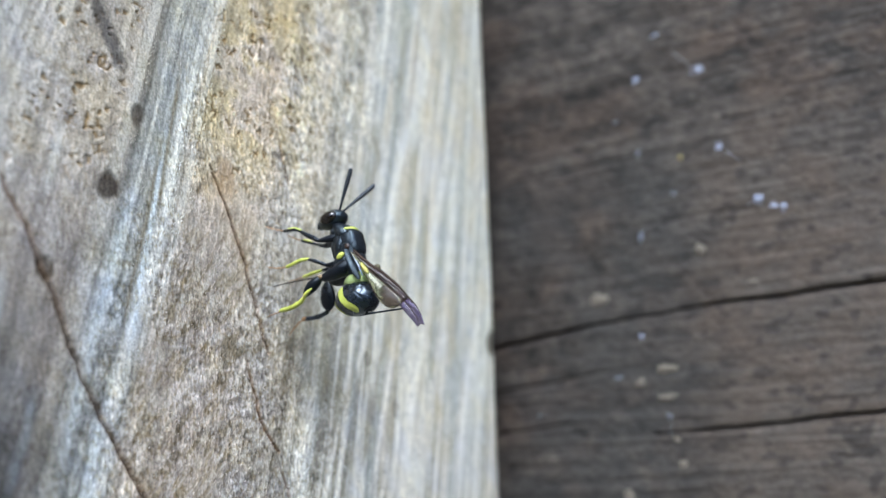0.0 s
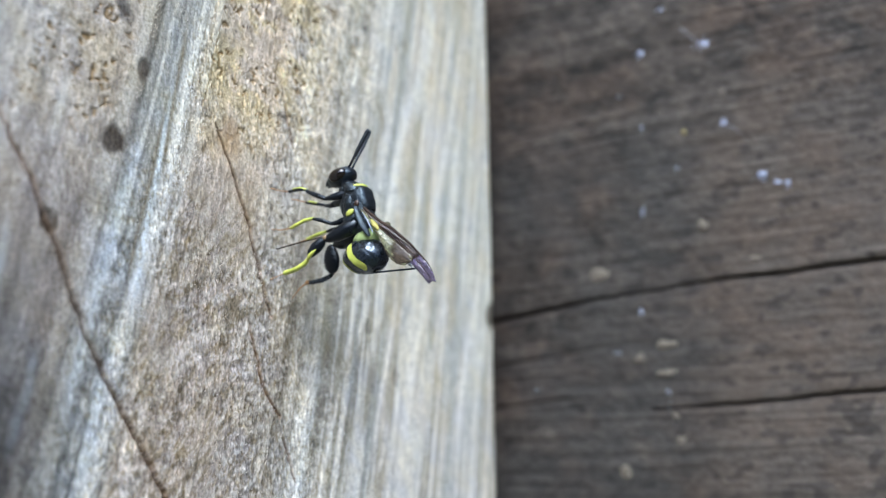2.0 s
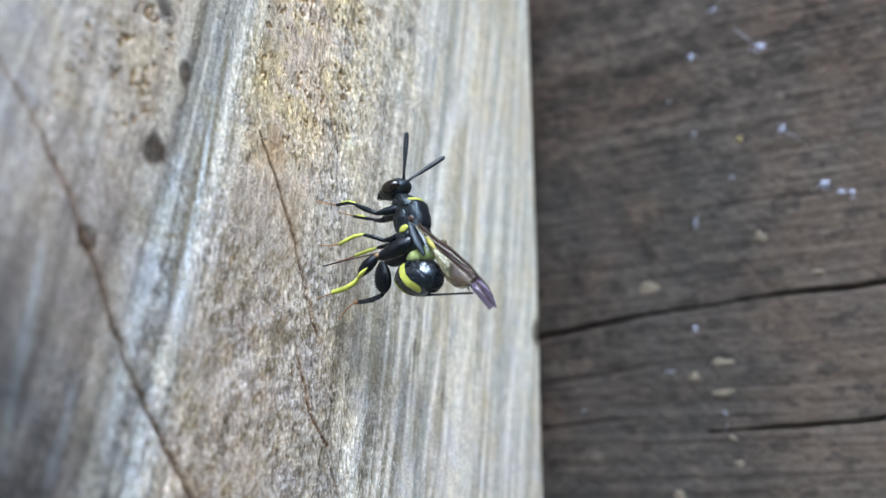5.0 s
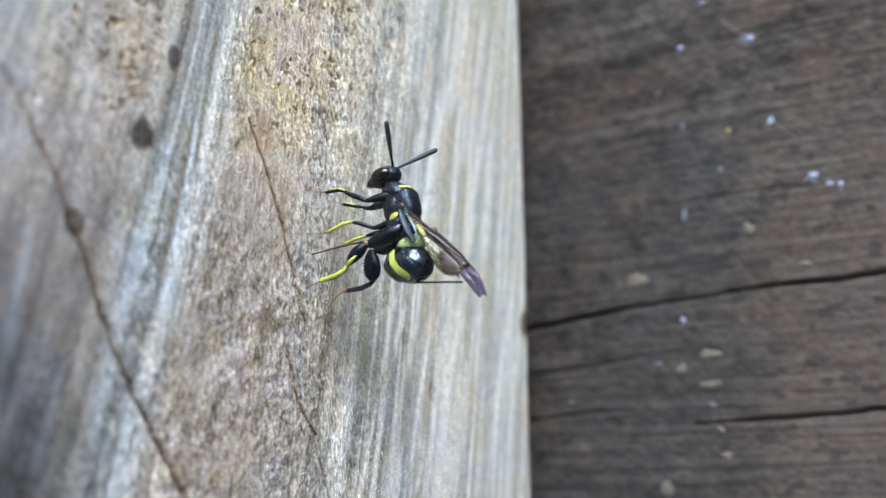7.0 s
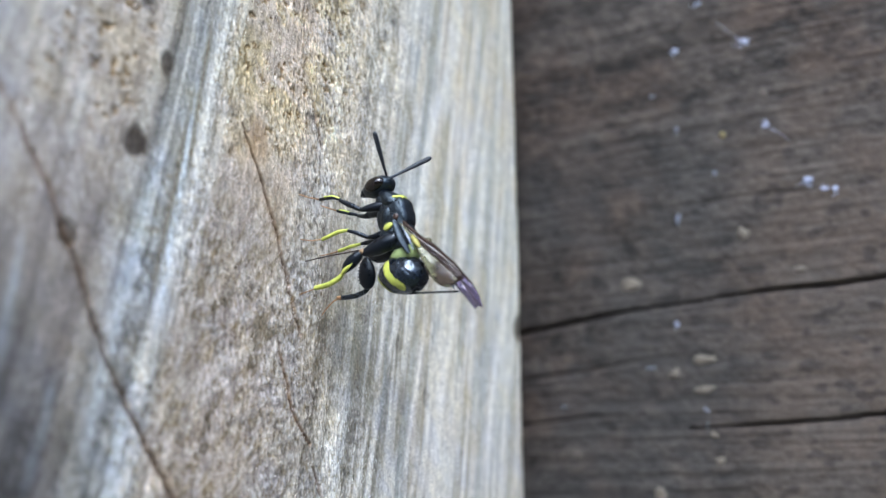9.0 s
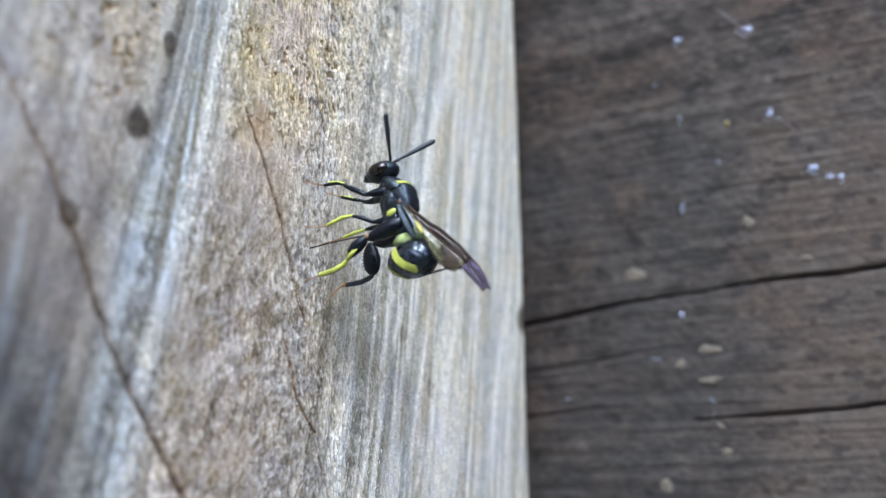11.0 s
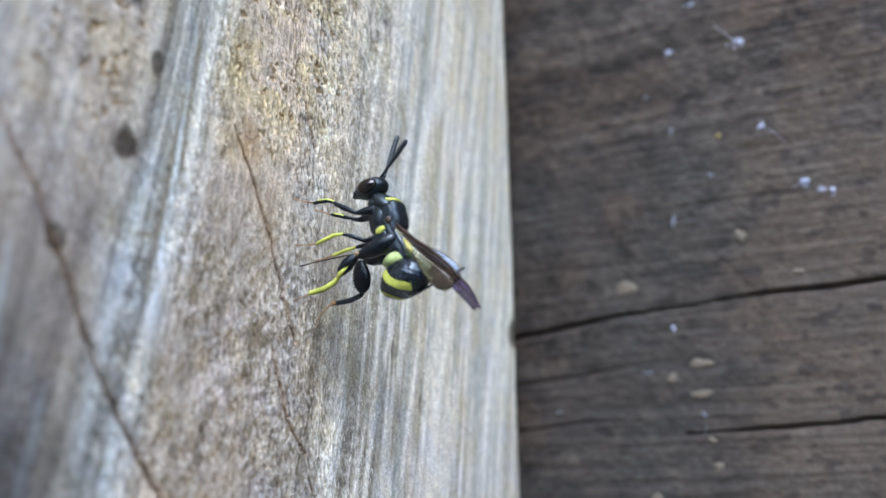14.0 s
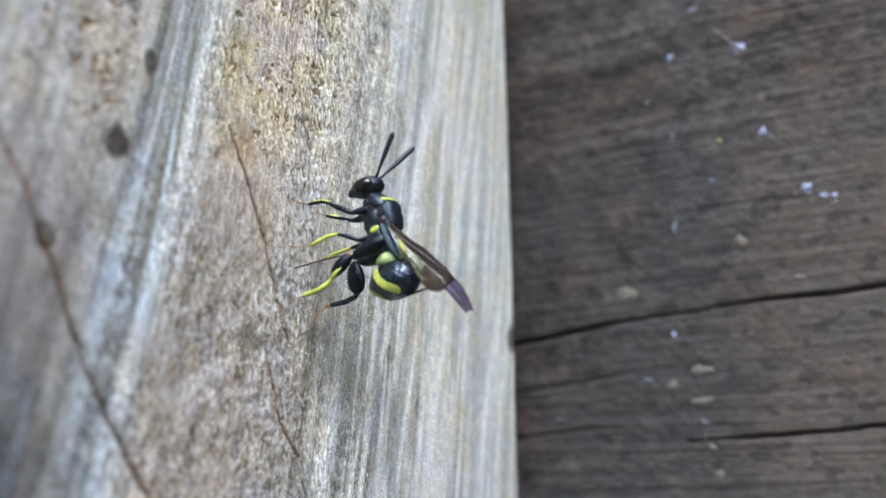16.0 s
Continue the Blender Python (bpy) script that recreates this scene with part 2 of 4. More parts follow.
BLEACHED, BLUISH, STAINED = (0.80, 0.79, 0.75), (0.66, 0.72, 0.77), (0.25, 0.22, 0.16)
BLEACHED_STREAKS = [
    ([(-15.5, 35.1), (-18.7, 23.8), (-20.6, 16.6), (-23.8, 8.2), (-26.4, -4)], 0.8, 0.8),
    ([(-26.5, 26), (-27.6, 22.1), (-29.7, 17.7), (-31.7, 12.3), (-33.6, 7), (-36.5, -3)], 0.7, 0.95),
    ([(-25.5, 2), (-27.0, -4), (-28.5, -8.9), (-29.3, -12.4), (-30.2, -15.3), (-31.5, -22)], 0.9, 0.9),
    ([(-12.5, 6), (-15.1, -3.7), (-16.9, -8.3), (-18.4, -13.4), (-20.8, -23.3)], 0.8, 0.8),
    ([(-32, -2), (-33.0, -5.7), (-34.3, -9.8), (-35.6, -13.7), (-36.8, -18.1), (-38.0, -22.4)], 0.4, 1.0),
    ([(-39.4, -2), (-40.4, -5.1), (-41.7, -9.6), (-42.8, -12.2)], 0.4, 0.9),
    ([(-37.6, -3), (-38.4, -5), (-39.3, -7.3), (-40, -9.7)], 0.4, 0.9),
    ([(-64, 21.5), (-65.2, 14.8), (-67.4, 4.1), (-68.9, -1.9), (-70, -6.8), (-71.7, -11)], 0.45, 0.65),
]
THIN_STREAKS = [
    ([(-42.4, -12), (-43.1, -13.8), (-44.8, -17.9), (-46.2, -22), (-47.5, -27)], 0.35, 0.95),
    ([(-40.8, -12), (-41.5, -13.8), (-43.2, -18), (-44.4, -22.1), (-45.5, -26)], 0.3, 0.8),
    ([(-39.9, -16), (-40.4, -19.1), (-41.0, -22.3)], 0.3, 0.7),
    ([(-34.2, -16), (-35, -19.2), (-36.6, -22.5)], 0.35, 0.8),
    ([(-22.4, 0), (-24.2, -8), (-25.8, -15), (-27.5, -23)], 0.4, 0.6),
    ([(-21.2, 27), (-22.8, 20), (-24.6, 12)], 0.45, 0.5),
    ([(-78.5, 10), (-79.2, 7), (-80.2, 3)], 0.5, 0.6),
]
BLUISH_STREAKS = [
    ([(-45.2, -7.5), (-46, -10.3), (-46.8, -12.4), (-47.7, -15.4), (-48.7, -17.9), (-49.5, -21.8), (-51, -28)], 0.55, 0.3),
    ([(-66.5, 14), (-68.2, 7.4), (-70.1, -0.9), (-70.8, -5.2), (-72.5, -12)], 0.4, 0.9),
    ([(-70.7, 6.8), (-73.8, -2.9), (-75.5, -8.1), (-77.7, -15.7), (-78.3, -19.5)], 0.6, 0.9),
    ([(-74, -12), (-74.7, -14.9), (-75.4, -18.4), (-76.5, -23)], 0.55, 0.9),
    ([(-83.5, -2), (-84.2, -6), (-85.5, -13.5), (-86.2, -18)], 0.45, 0.8),
    ([(-80.6, -11), (-81.3, -14.5), (-82.1, -16.8), (-83, -20)], 0.5, 0.7),
]
STAINED_STREAKS = [
    ([(-34.8, 21), (-35.6, 18.1), (-34.7, 15.6), (-36.1, 13.2), (-37.5, 8)], 0.75, 0.55),
    ([(-28.6, 25), (-29.5, 22.2), (-30.6, 18.5)], 0.9, 0.35),
    ([(-36.9, -9), (-37.7, -12.1), (-38.3, -14.8), (-39.4, -19)], 0.55, 0.6),
    ([(-44.6, -7), (-45.4, -10), (-46.2, -12)], 0.4, 0.55),
    ([(-42.4, -7), (-43.4, -10.7), (-44.4, -14)], 0.5, 0.4),
    ([(-67.2, 13), (-69.6, 3.5), (-71.4, -3), (-72.6, -9)], 0.25, 0.8),
    ([(-65.4, 19), (-67.4, 9), (-69, 1)], 0.25, 0.8),
]


def post_fields(y, z):
    """Height and colour of the post's seen face, in millimetres."""
    u = (y - 0.134 * z) / (1 - 0.0023 * z)
    uw = u + 1.6 * (clouds(u * 0.05, z * 0.03, 3, 3) - 0.5)
    wide = clouds(uw * 0.35, z * 0.02, 21, 3)
    streak = clouds(uw * 1.1, z * 0.025, 5, 4)
    thin = clouds(uw * 3.2, z * 0.07, 8, 3)
    grain = 0.6 * clouds(1.9 * y + 2.0 * z, 2.4 * z - 1.5 * y, 13, 3) + 0.4 * clouds(uw * 4.0, z * 1.1 + 0.7 * y, 14, 3)
    coarse = clouds(0.6 * y + 0.6 * z, 0.7 * z - 0.5 * y, 15, 4)
    needles = 1 - np.abs(2 * clouds(2.3 * y + 1.6 * z, 2.4 * z - 1.4 * y, 19, 2) - 1)
    slivers = 1 - np.abs(2 * clouds(uw * 2.2, z * 0.5 + 0.4 * y, 20, 2) - 1)
    blots = clouds(y * 0.30, z * 0.22, 17, 4)
    mottle = clouds(0.28 * y + 0.3 * z, 0.32 * z - 0.25 * y, 23, 4)
    smooth = step(-46, -34, u + 7 * (coarse - 0.5) + 6 * (blots - 0.5))
    base = blend(uw, [
        (-100, (0.37, 0.37, 0.39)), (-90, (0.38, 0.375, 0.38)), (-84, (0.40, 0.37, 0.35)), (-77, (0.45, 0.405, 0.37)), (-74.5, (0.40, 0.36, 0.32)),
        (-73.2, (0.36, 0.36, 0.34)), (-71.5, (0.48, 0.485, 0.465)), (-68.5, (0.52, 0.52, 0.49)), (-67, (0.56, 0.49, 0.42)), (-62, (0.59, 0.49, 0.41)),
        (-57.5, (0.57, 0.47, 0.385)), (-55.6, (0.56, 0.49, 0.42)), (-53.6, (0.43, 0.40, 0.37)), (-52, (0.43, 0.41, 0.38)), (-50, (0.53, 0.48, 0.41)), (-45, (0.52, 0.49, 0.42)),
        (-41, (0.50, 0.49, 0.46)), (-36, (0.60, 0.57, 0.49)), (-28, (0.63, 0.59, 0.51)), (-20, (0.65, 0.62, 0.54)), (-12, (0.62, 0.59, 0.52)), (0, (0.58, 0.55, 0.49))])
    pale = step(-76, -73.5, u) * (1 - step(-68.5, -67, u)) * (1 - step(-8, 6, z + 8 * (blots - 0.5)))
    base = over(base, (0.52, 0.57, 0.61), 0.5 * pale)
    cream = step(0, 10, z + 8 * (blots - 0.5)) * step(-70, -66, u) * (1 - step(-52, -46, u))
    base = over(base, (0.62, 0.56, 0.47), 0.36 * cream)
    # golden, pitted wood high on the face; grey and blue weathering low down
    gold = step(4, 15, z + 6 * (blots - 0.5)) * step(-69, -66, u) * (1 - step(-57, -44, u + 6 * (coarse - 0.5)))
    patch = step(0.37, 0.53, clouds(0.35 * y + 0.2 * z, 0.3 * z - 0.1 * y, 97, 4))
    base = over(base, (0.60, 0.49, 0.24), 0.56 * gold * patch)
    gold2 = step(3, 9, z + 8 * (blots - 0.5)) * (1 - step(-78, -75, u)) * step(-90, -84, u)
    base = over(base, (0.50, 0.42, 0.28), 0.25 * gold2 * (0.4 + 0.8 * patch))
    ash = step(0.47, 0.62, blots) * (1 - smooth)
    base = over(base, (0.42, 0.39, 0.36), 0.28 * ash)
    blue = (1 - step(-14, -2, z + 8 * (blots - 0.5))) * (1 - step(-79, -75, u))
    base = over(base, (0.26, 0.28, 0.305), 0.55 * blue)
    brown = step(0.52, 0.66, mottle) * step(-68, -65, u) * (1 - step(-56, -50, u)) * (1 - step(2, 12, z))
    base = over(base, (0.32, 0.25, 0.18), 0.5 * brown)
    # short dark flecks slanting across the fibres
    fleck_field = clouds(0.45 * (y + z) + 1.5 * coarse, 1.5 * (z - y), 101, 3)
    low_mid = step(-70, -66, u) * (1 - step(-52, -43, u + 6 * (coarse - 0.5))) * (1 - step(-2, 8, z))
    base = over(base, (0.47, 0.425, 0.385), 0.5 * low_mid)
    base = over(base, (0.28, 0.23, 0.14), 0.7 * low_mid * step(0.52, 0.64, fleck_field))
    base = over(base, (0.64, 0.59, 0.51), 0.6 * low_mid * step(0.55, 0.66, 1 - fleck_field))
    base = base * (1 - low_mid[..., None] * np.array([0.20, 0.20, 0.20]))
    # streaks along the fibres
    power = np.interp(u, [-95, -78, -74, -68, -65, -52, -44, -30, -12], [0.4, 0.3, 0.6, 0.65, 0.25, 0.4, 0.5, 0.42, 0.3])
    drab = (1 - step(-6, 8, z + 10 * (blots - 0.5))) * step(-53, -45, u + 6 * (coarse - 0.5))
    base = over(base, (0.30, 0.285, 0.24), 0.72 * drab * (1 - 0.4 * step(-30, -14, u)))
    tone = 1 + power * (1.9 * (streak - 0.5) + 1.3 * (thin - 0.5) + 1.6 * (wide - 0.5))
    base = base * np.clip(tone, 0.35, 1.5)[..., None]
    white = step(0.56, 0.68, streak) * np.interp(u, [-95, -80, -73, -67, -65, -50, -42, -10], [0.5, 0.2, 0.8, 0.8, 0.0, 0.1, 0.3, 0.2])
    base = over(base, (0.68, 0.67, 0.63), 0.75 * white)
    lines = np.interp(u, [-49, -41, -25, -12], [0.0, 1.0, 0.9, 0.8])
    ends = clouds(uw * 0.25, z * 0.07, 26, 3)
    base = over(base, (0.40, 0.38, 0.31), 0.7 * lines * step(0.5, 0.6, clouds(uw * 0.62, z * 0.03, 27, 3)) * step(0.36, 0.6, ends))
    base = over(base, (0.47, 0.50, 0.50), 0.62 * lines * step(0.44, 0.6, clouds(uw * 0.24, z * 0.06, 28, 3)))
    hair = clouds(uw * 1.25, z * 0.035, 34, 3)
    base = over(base, (0.80, 0.79, 0.74), 0.75 * lines * step(0.55, 0.62, hair) * step(0.34, 0.5, ends))
    base = over(base, (0.33, 0.31, 0.25), 0.5 * lines * step(0.56, 0.64, 1 - hair) * step(0.34, 0.5, 1 - ends))
    base = over(base, (0.52, 0.45, 0.32), 0.45 * lines * step(0.55, 0.7, clouds(uw * 0.35, z * 0.08, 30, 3)))
    base = over(base, (0.76, 0.75, 0.70), 0.8 * lines * step(0.52, 0.6, clouds(uw * 0.75, z * 0.03, 29, 3)) * step(0.36, 0.56, 1 - ends))
    # short rough fibres
    rough = (1 - 0.75 * smooth) * (0.55 + 0.45 * step(-76, -70, u)) * (1 - 0.55 * step(0.5, 0.62, clouds(0.13 * y, 0.1 * z, 57, 3)))
    base = base * np.clip(1 + rough * (np.interp(z, [-8, 6], [1.1, 0.7]) * (grain - 0.5) + 1.15 * (coarse - 0.5) + 0.5 * (needles - 0.72) + 0.25 * (slivers - 0.72)), 0.35, 1.6)[..., None]
    # a rough seam of broken fibres, bleached and pitted
    seam = step(-58, -55.5, uw) * (1 - step(-52, -48.5, uw)) * (1 - 0.4 * step(0.5, 0.65, mottle))
    crumbs = clouds(2.6 * y + 0.9 * z, 2.2 * z - 0.9 * y, 33, 2)
    base = over(base, (0.70, 0.68, 0.65), 0.42 * seam * step(0.55, 0.68, crumbs))
    base = over(base, (0.17, 0.15, 0.13), 0.7 * seam * step(0.58, 0.72, 1 - crumbs))
    glint = step(0.56, 0.68, grain) * rough
    base = over(base, (0.68, 0.67, 0.64), 0.36 * glint)
    pits = step(0.62, 0.74, 0.6 * clouds(1.1 * y + 0.8 * z, 1.1 * z - 0.6 * y, 31, 2) + 0.4 * clouds(y * 3.0 - z, z * 3.0 + y, 32, 2) + 0.02) * np.clip(gold + gold2 + 0.15 * rough, 0, 1)
    base = over(base, (0.24, 0.15, 0.05), 0.75 * pits)
    high = 0.10 * (streak - 0.5) * (0.5 + power) + rough * (0.10 * (grain - 0.5) + 0.04 * (needles - 0.7) + 0.04 * (slivers - 0.7)) + 0.05 * (thin - 0.5) + 0.12 * seam * (crumbs - 0.5) + 0.2 * (clouds(y * 0.06, z * 0.04, 41, 3) - 0.5) - 0.12 * pits
    # single streaks bleached white or stained along the fibres
    streaks = [(BLEACHED, q) for q in BLEACHED_STREAKS + THIN_STREAKS] + [(BLUISH, q) for q in BLUISH_STREAKS] + [(STAINED, q) for q in STAINED_STREAKS]
    for tint, (line, width, amount) in streaks:
        r, a = to_line(y + 0.6 * (clouds(z * 0.15, y * 0.2, 53, 3) - 0.5), z, line)
        soft = np.clip(4 * np.minimum(a, 1 - a), 0, 1) * (0.75 + 0.9 * (clouds(uw * 2.0, z * 0.5, 54, 3) - 0.2))
        base = over(base, tint, np.clip(amount * np.exp(-((r / width) ** 2)) * soft, 0, 1))
    # pale ray running across the fibres
    r, a = to_line(y, z, [(-68.6, -13.4), (-66.2, -11.8), (-63.5, -10.0), (-60.0, -8.2)])
    base = over(base, (0.62, 0.57, 0.51), 0.85 * np.exp(-(r / 0.55) ** 2) * np.clip(5 * np.minimum(a, 1 - a), 0, 1))
    # dark stains
    for sy, sz, ry, rz, depth in ((-73.8, 5.2, 1.3, 1.25, 0.9), (-70.7, 11.9, 0.8, 1.0, 0.7), (-79.9, -2.3, 0.9, 0.9, 0.6), (-10.6, -3.7, 1.5, 1.8, 0.8), (-38.0, -7.2, 0.7, 1.0, 0.4), (-32.7, -12.0, 0.7, 1.1, 0.4)):
        d = np.hypot((y - sy) / ry, (z - sz) / rz) + 0.4 * (blots - 0.5) + 0.25 * (coarse - 0.5)
        spot = 1 - step(0.6, 1.2, d)
        base = over(base, (0.055, 0.042, 0.034), depth * spot)
        high = high - 0.12 * spot
    r, a = to_line(y, z, [(-77, 23), (-75.7, 20.8), (-74.6, 19.1), (-73.6, 17.5), (-72.9, 16.2)])
    base = over(base, (0.07, 0.065, 0.07), 0.75 * (1 - step(0.4, 1.2, r + 1.2 * (grain - 0.5))))
    # drying cracks
    for line, width, deep, stain in ((CRACK_A, 0.16, 0.7, 0.9), (CRACK_B, 0.115, 0.8, 1.0), (CRACK_C, 0.10, 0.45, 0.7), (CRACK_D, 0.1, 0.5, 0.8), (CRACK_E, 0.08, 0.3, 0.7)):
        r, a = to_line(y + 0.55 * (clouds(z * 0.9, y * 0.1, 51, 4) - 0.5), z, line)
        w = width * np.clip(1.2 - 1.1 * np.abs(a - 0.6), 0.35, 1) * (0.6 + 0.8 * clouds(z * 0.6, y * 0.0 + 3, 55, 2))
        if line is CRACK_A:
            stain = np.interp(a, [0.0, 0.3, 0.5, 1.0], [0.15, 0.35, 0.85, 0.95]) * (0.65 + 0.6 * clouds(z * 0.35, y * 0.1, 56, 3))
            deep = 0.7 * stain
        halo = 3.0 if line in (CRACK_B, CRACK_C) else 2.2
        base = over(base, (0.25, 0.14, 0.065), 0.5 * np.exp(-(r / (w * halo)) ** 2))
        base = over(base, (0.13, 0.065, 0.025) if line is CRACK_C else (0.04, 0.024, 0.014), stain * np.exp(-(r / (w * 1.2)) ** 2))
        high = high - deep * np.exp(-(r / w) ** 2)
    # orange stain beside the head of the crack
    d = np.hypot((y + 59.6) / 1.7, (z - 8.2) / 2.2) + 0.8 * (coarse - 0.5)
    base = over(base, (0.42, 0.27, 0.12), 0.5 * (1 - step(0.5, 1.2, d)))
    # darker towards the lower left, broken up by noise
    low_left = (1 - step(-78, -66, u)) * (1 - step(-24, 14, z + 14 * (blots - 0.5)))
    base = base * (1 - 0.8 * (low_left * (0.6 + 0.7 * clouds(uw * 0.3, z * 0.14, 58, 3)))[..., None])
    warm = step(-14, 6, z + 0.25 * (u + 50))[..., None]
    base = base * (np.array([1.02, 0.99, 0.94]) * (1 - warm) + np.array([1.03, 1.01, 0.93]) * warm)
    rosy, ochre = clouds(0.2 * y + 0.1 * z, 0.17 * z, 95, 4) - 0.5, clouds(0.5 * y, 0.45 * z + 0.2 * y, 96, 4) - 0.5
    base = base * (1 + rosy[..., None] * np.array([0.06, 0.0, -0.08]) + ochre[..., None] * np.array([0.10, 0.03, -0.22]))
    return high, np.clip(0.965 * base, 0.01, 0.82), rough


def pale_post():
    ys = np.concatenate([np.linspace(-120, -95, 40)[:-1], np.linspace(-95, -66, 170)[:-1], np.linspace(-66, -47, 230)[:-1], np.linspace(-47, -9.4, 230)])
    zs = np.concatenate([np.linspace(-900, -60, 25), np.linspace(-60, -30, 40)[1:-1], np.linspace(-30, 45, 740), np.linspace(45, 80, 40)[1:], np.linspace(100, 1300, 16)])
    y, z = np.meshgrid(ys, zs)
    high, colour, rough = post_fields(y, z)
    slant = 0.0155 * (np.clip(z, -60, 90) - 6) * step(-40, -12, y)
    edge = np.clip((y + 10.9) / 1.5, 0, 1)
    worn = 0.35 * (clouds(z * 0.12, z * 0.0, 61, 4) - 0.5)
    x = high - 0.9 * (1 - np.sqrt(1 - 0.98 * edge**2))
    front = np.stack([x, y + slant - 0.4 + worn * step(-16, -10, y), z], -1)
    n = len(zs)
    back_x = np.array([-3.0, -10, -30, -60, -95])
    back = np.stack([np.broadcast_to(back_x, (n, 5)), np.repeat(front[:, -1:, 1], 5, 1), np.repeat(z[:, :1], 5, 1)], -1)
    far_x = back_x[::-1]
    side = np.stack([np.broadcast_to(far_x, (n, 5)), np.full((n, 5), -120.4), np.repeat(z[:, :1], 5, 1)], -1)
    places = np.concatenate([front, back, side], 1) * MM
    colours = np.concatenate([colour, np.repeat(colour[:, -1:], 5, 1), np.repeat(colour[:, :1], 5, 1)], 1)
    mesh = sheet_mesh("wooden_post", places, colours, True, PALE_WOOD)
    amount = np.clip(np.concatenate([rough, np.zeros((n, 10))], 1), 0, 1).astype(np.float32)
    mesh.attributes.new("roughness", "FLOAT", "POINT").data.foreach_set("value", amount.ravel())
    ob = new("wooden_post", mesh)
    return tagged(ob, "pale weathered rough-sawn timber post with drying cracks and stains", "post", kind="structure")


def splinters(count):
    """Loose fibre ends that stand a little off the rough face."""
    rng = np.random.RandomState(5)
    y, z = rng.uniform(-72, -42, count * 4), rng.uniform(-28, 38, count * 4)
    keep = clouds(0.5 * y, 0.45 * z, 91, 3) + 0.15 * rng.rand(len(y)) - 0.012 * np.abs(y + 56) > 0.47
    for line in (CRACK_B, CRACK_C, CRACK_D):
        keep &= to_line(y, z, line)[0] > 0.45
    y, z = y[keep][:count], z[keep][:count]
    high, colour, _ = post_fields(y[:, None], z[:, None])
    n = len(y)
    size, thick = rng.gamma(3.0, 0.035, n) + 0.05, rng.uniform(0.018, 0.045, n)
    lean, rise = 0.2 + rng.normal(0, 0.6, n), rng.uniform(-0.1, 0.3, n)
    way = np.stack([rise, np.sin(lean), np.cos(lean)], -1)
    side = np.stack([0 * lean, np.cos(lean), -np.sin(lean)], -1)
    out = np.cross(way, side)
    mid = np.stack([high[:, 0] + 0.02, y, z], -1)
    ends = [mid - way * size[:, None], mid + way * size[:, None]]
    ring = [mid + thick[:, None] * (side * c + out * d) for c, d in ((1, 0), (0, 1), (-1, 0), (0, -1))]
    verts = np.stack(ends + ring, 1).reshape(-1, 3) * MM
    one = [(0, 2 + (k + 1) % 4, 2 + k) for k in range(4)] + [(1, 2 + k, 2 + (k + 1) % 4) for k in range(4)]
    faces = (np.arange(n)[:, None, None] * 6 + np.array(one)[None]).reshape(-1, 3)
    mesh = bpy.data.meshes.new("splinters")
    mesh.from_pydata(verts.tolist(), [], faces.tolist())
    tone = np.clip(np.repeat(colour[:, 0] * rng.uniform(0.6, 1.45, n)[:, None], 6, 0), 0.02, 0.8)
    att = mesh.color_attributes.new("grain", "FLOAT_COLOR", "POINT")
    att.data.foreach_set("color", np.concatenate([tone, np.ones((len(tone), 1))], 1).astype(np.float32).ravel())
    mesh.materials.append(FIBRE)
    return tagged(new("wood_splinters", mesh), "fine pale splinters standing off the weathered post", "splinters", kind="stuff")


# ---- the dark planks behind ----
SPLIT_A = [(-40, -9), (-12, -4.6), (-4.4, -3.1), (0.2, -2.6), (4.1, -2.05), (7.9, -1.5), (11.6, -1.2), (15.1, -1.0), (18.6, -0.95)]
SPLIT_B = [(18.5, -0.85), (22, -0.45), (26.7, -0.12), (31.8, -0.15), (38.5, 0.2), (44, 0.4), (70, 1.5)]
SPLIT_C = [(16.5, -15.8), (21, -15.6), (25.6, -15.4), (31.3, -15.2), (37.3, -14.7), (55, -14)]
SPLIT_D = [(-12, -9.8), (-4.3, -9.1), (3.9, -8.4), (11.2, -7.4)]
SPLIT_E = [(-12, -15.4), (-4.5, -14.8), (3.6, -14.0), (9, -13.9)]


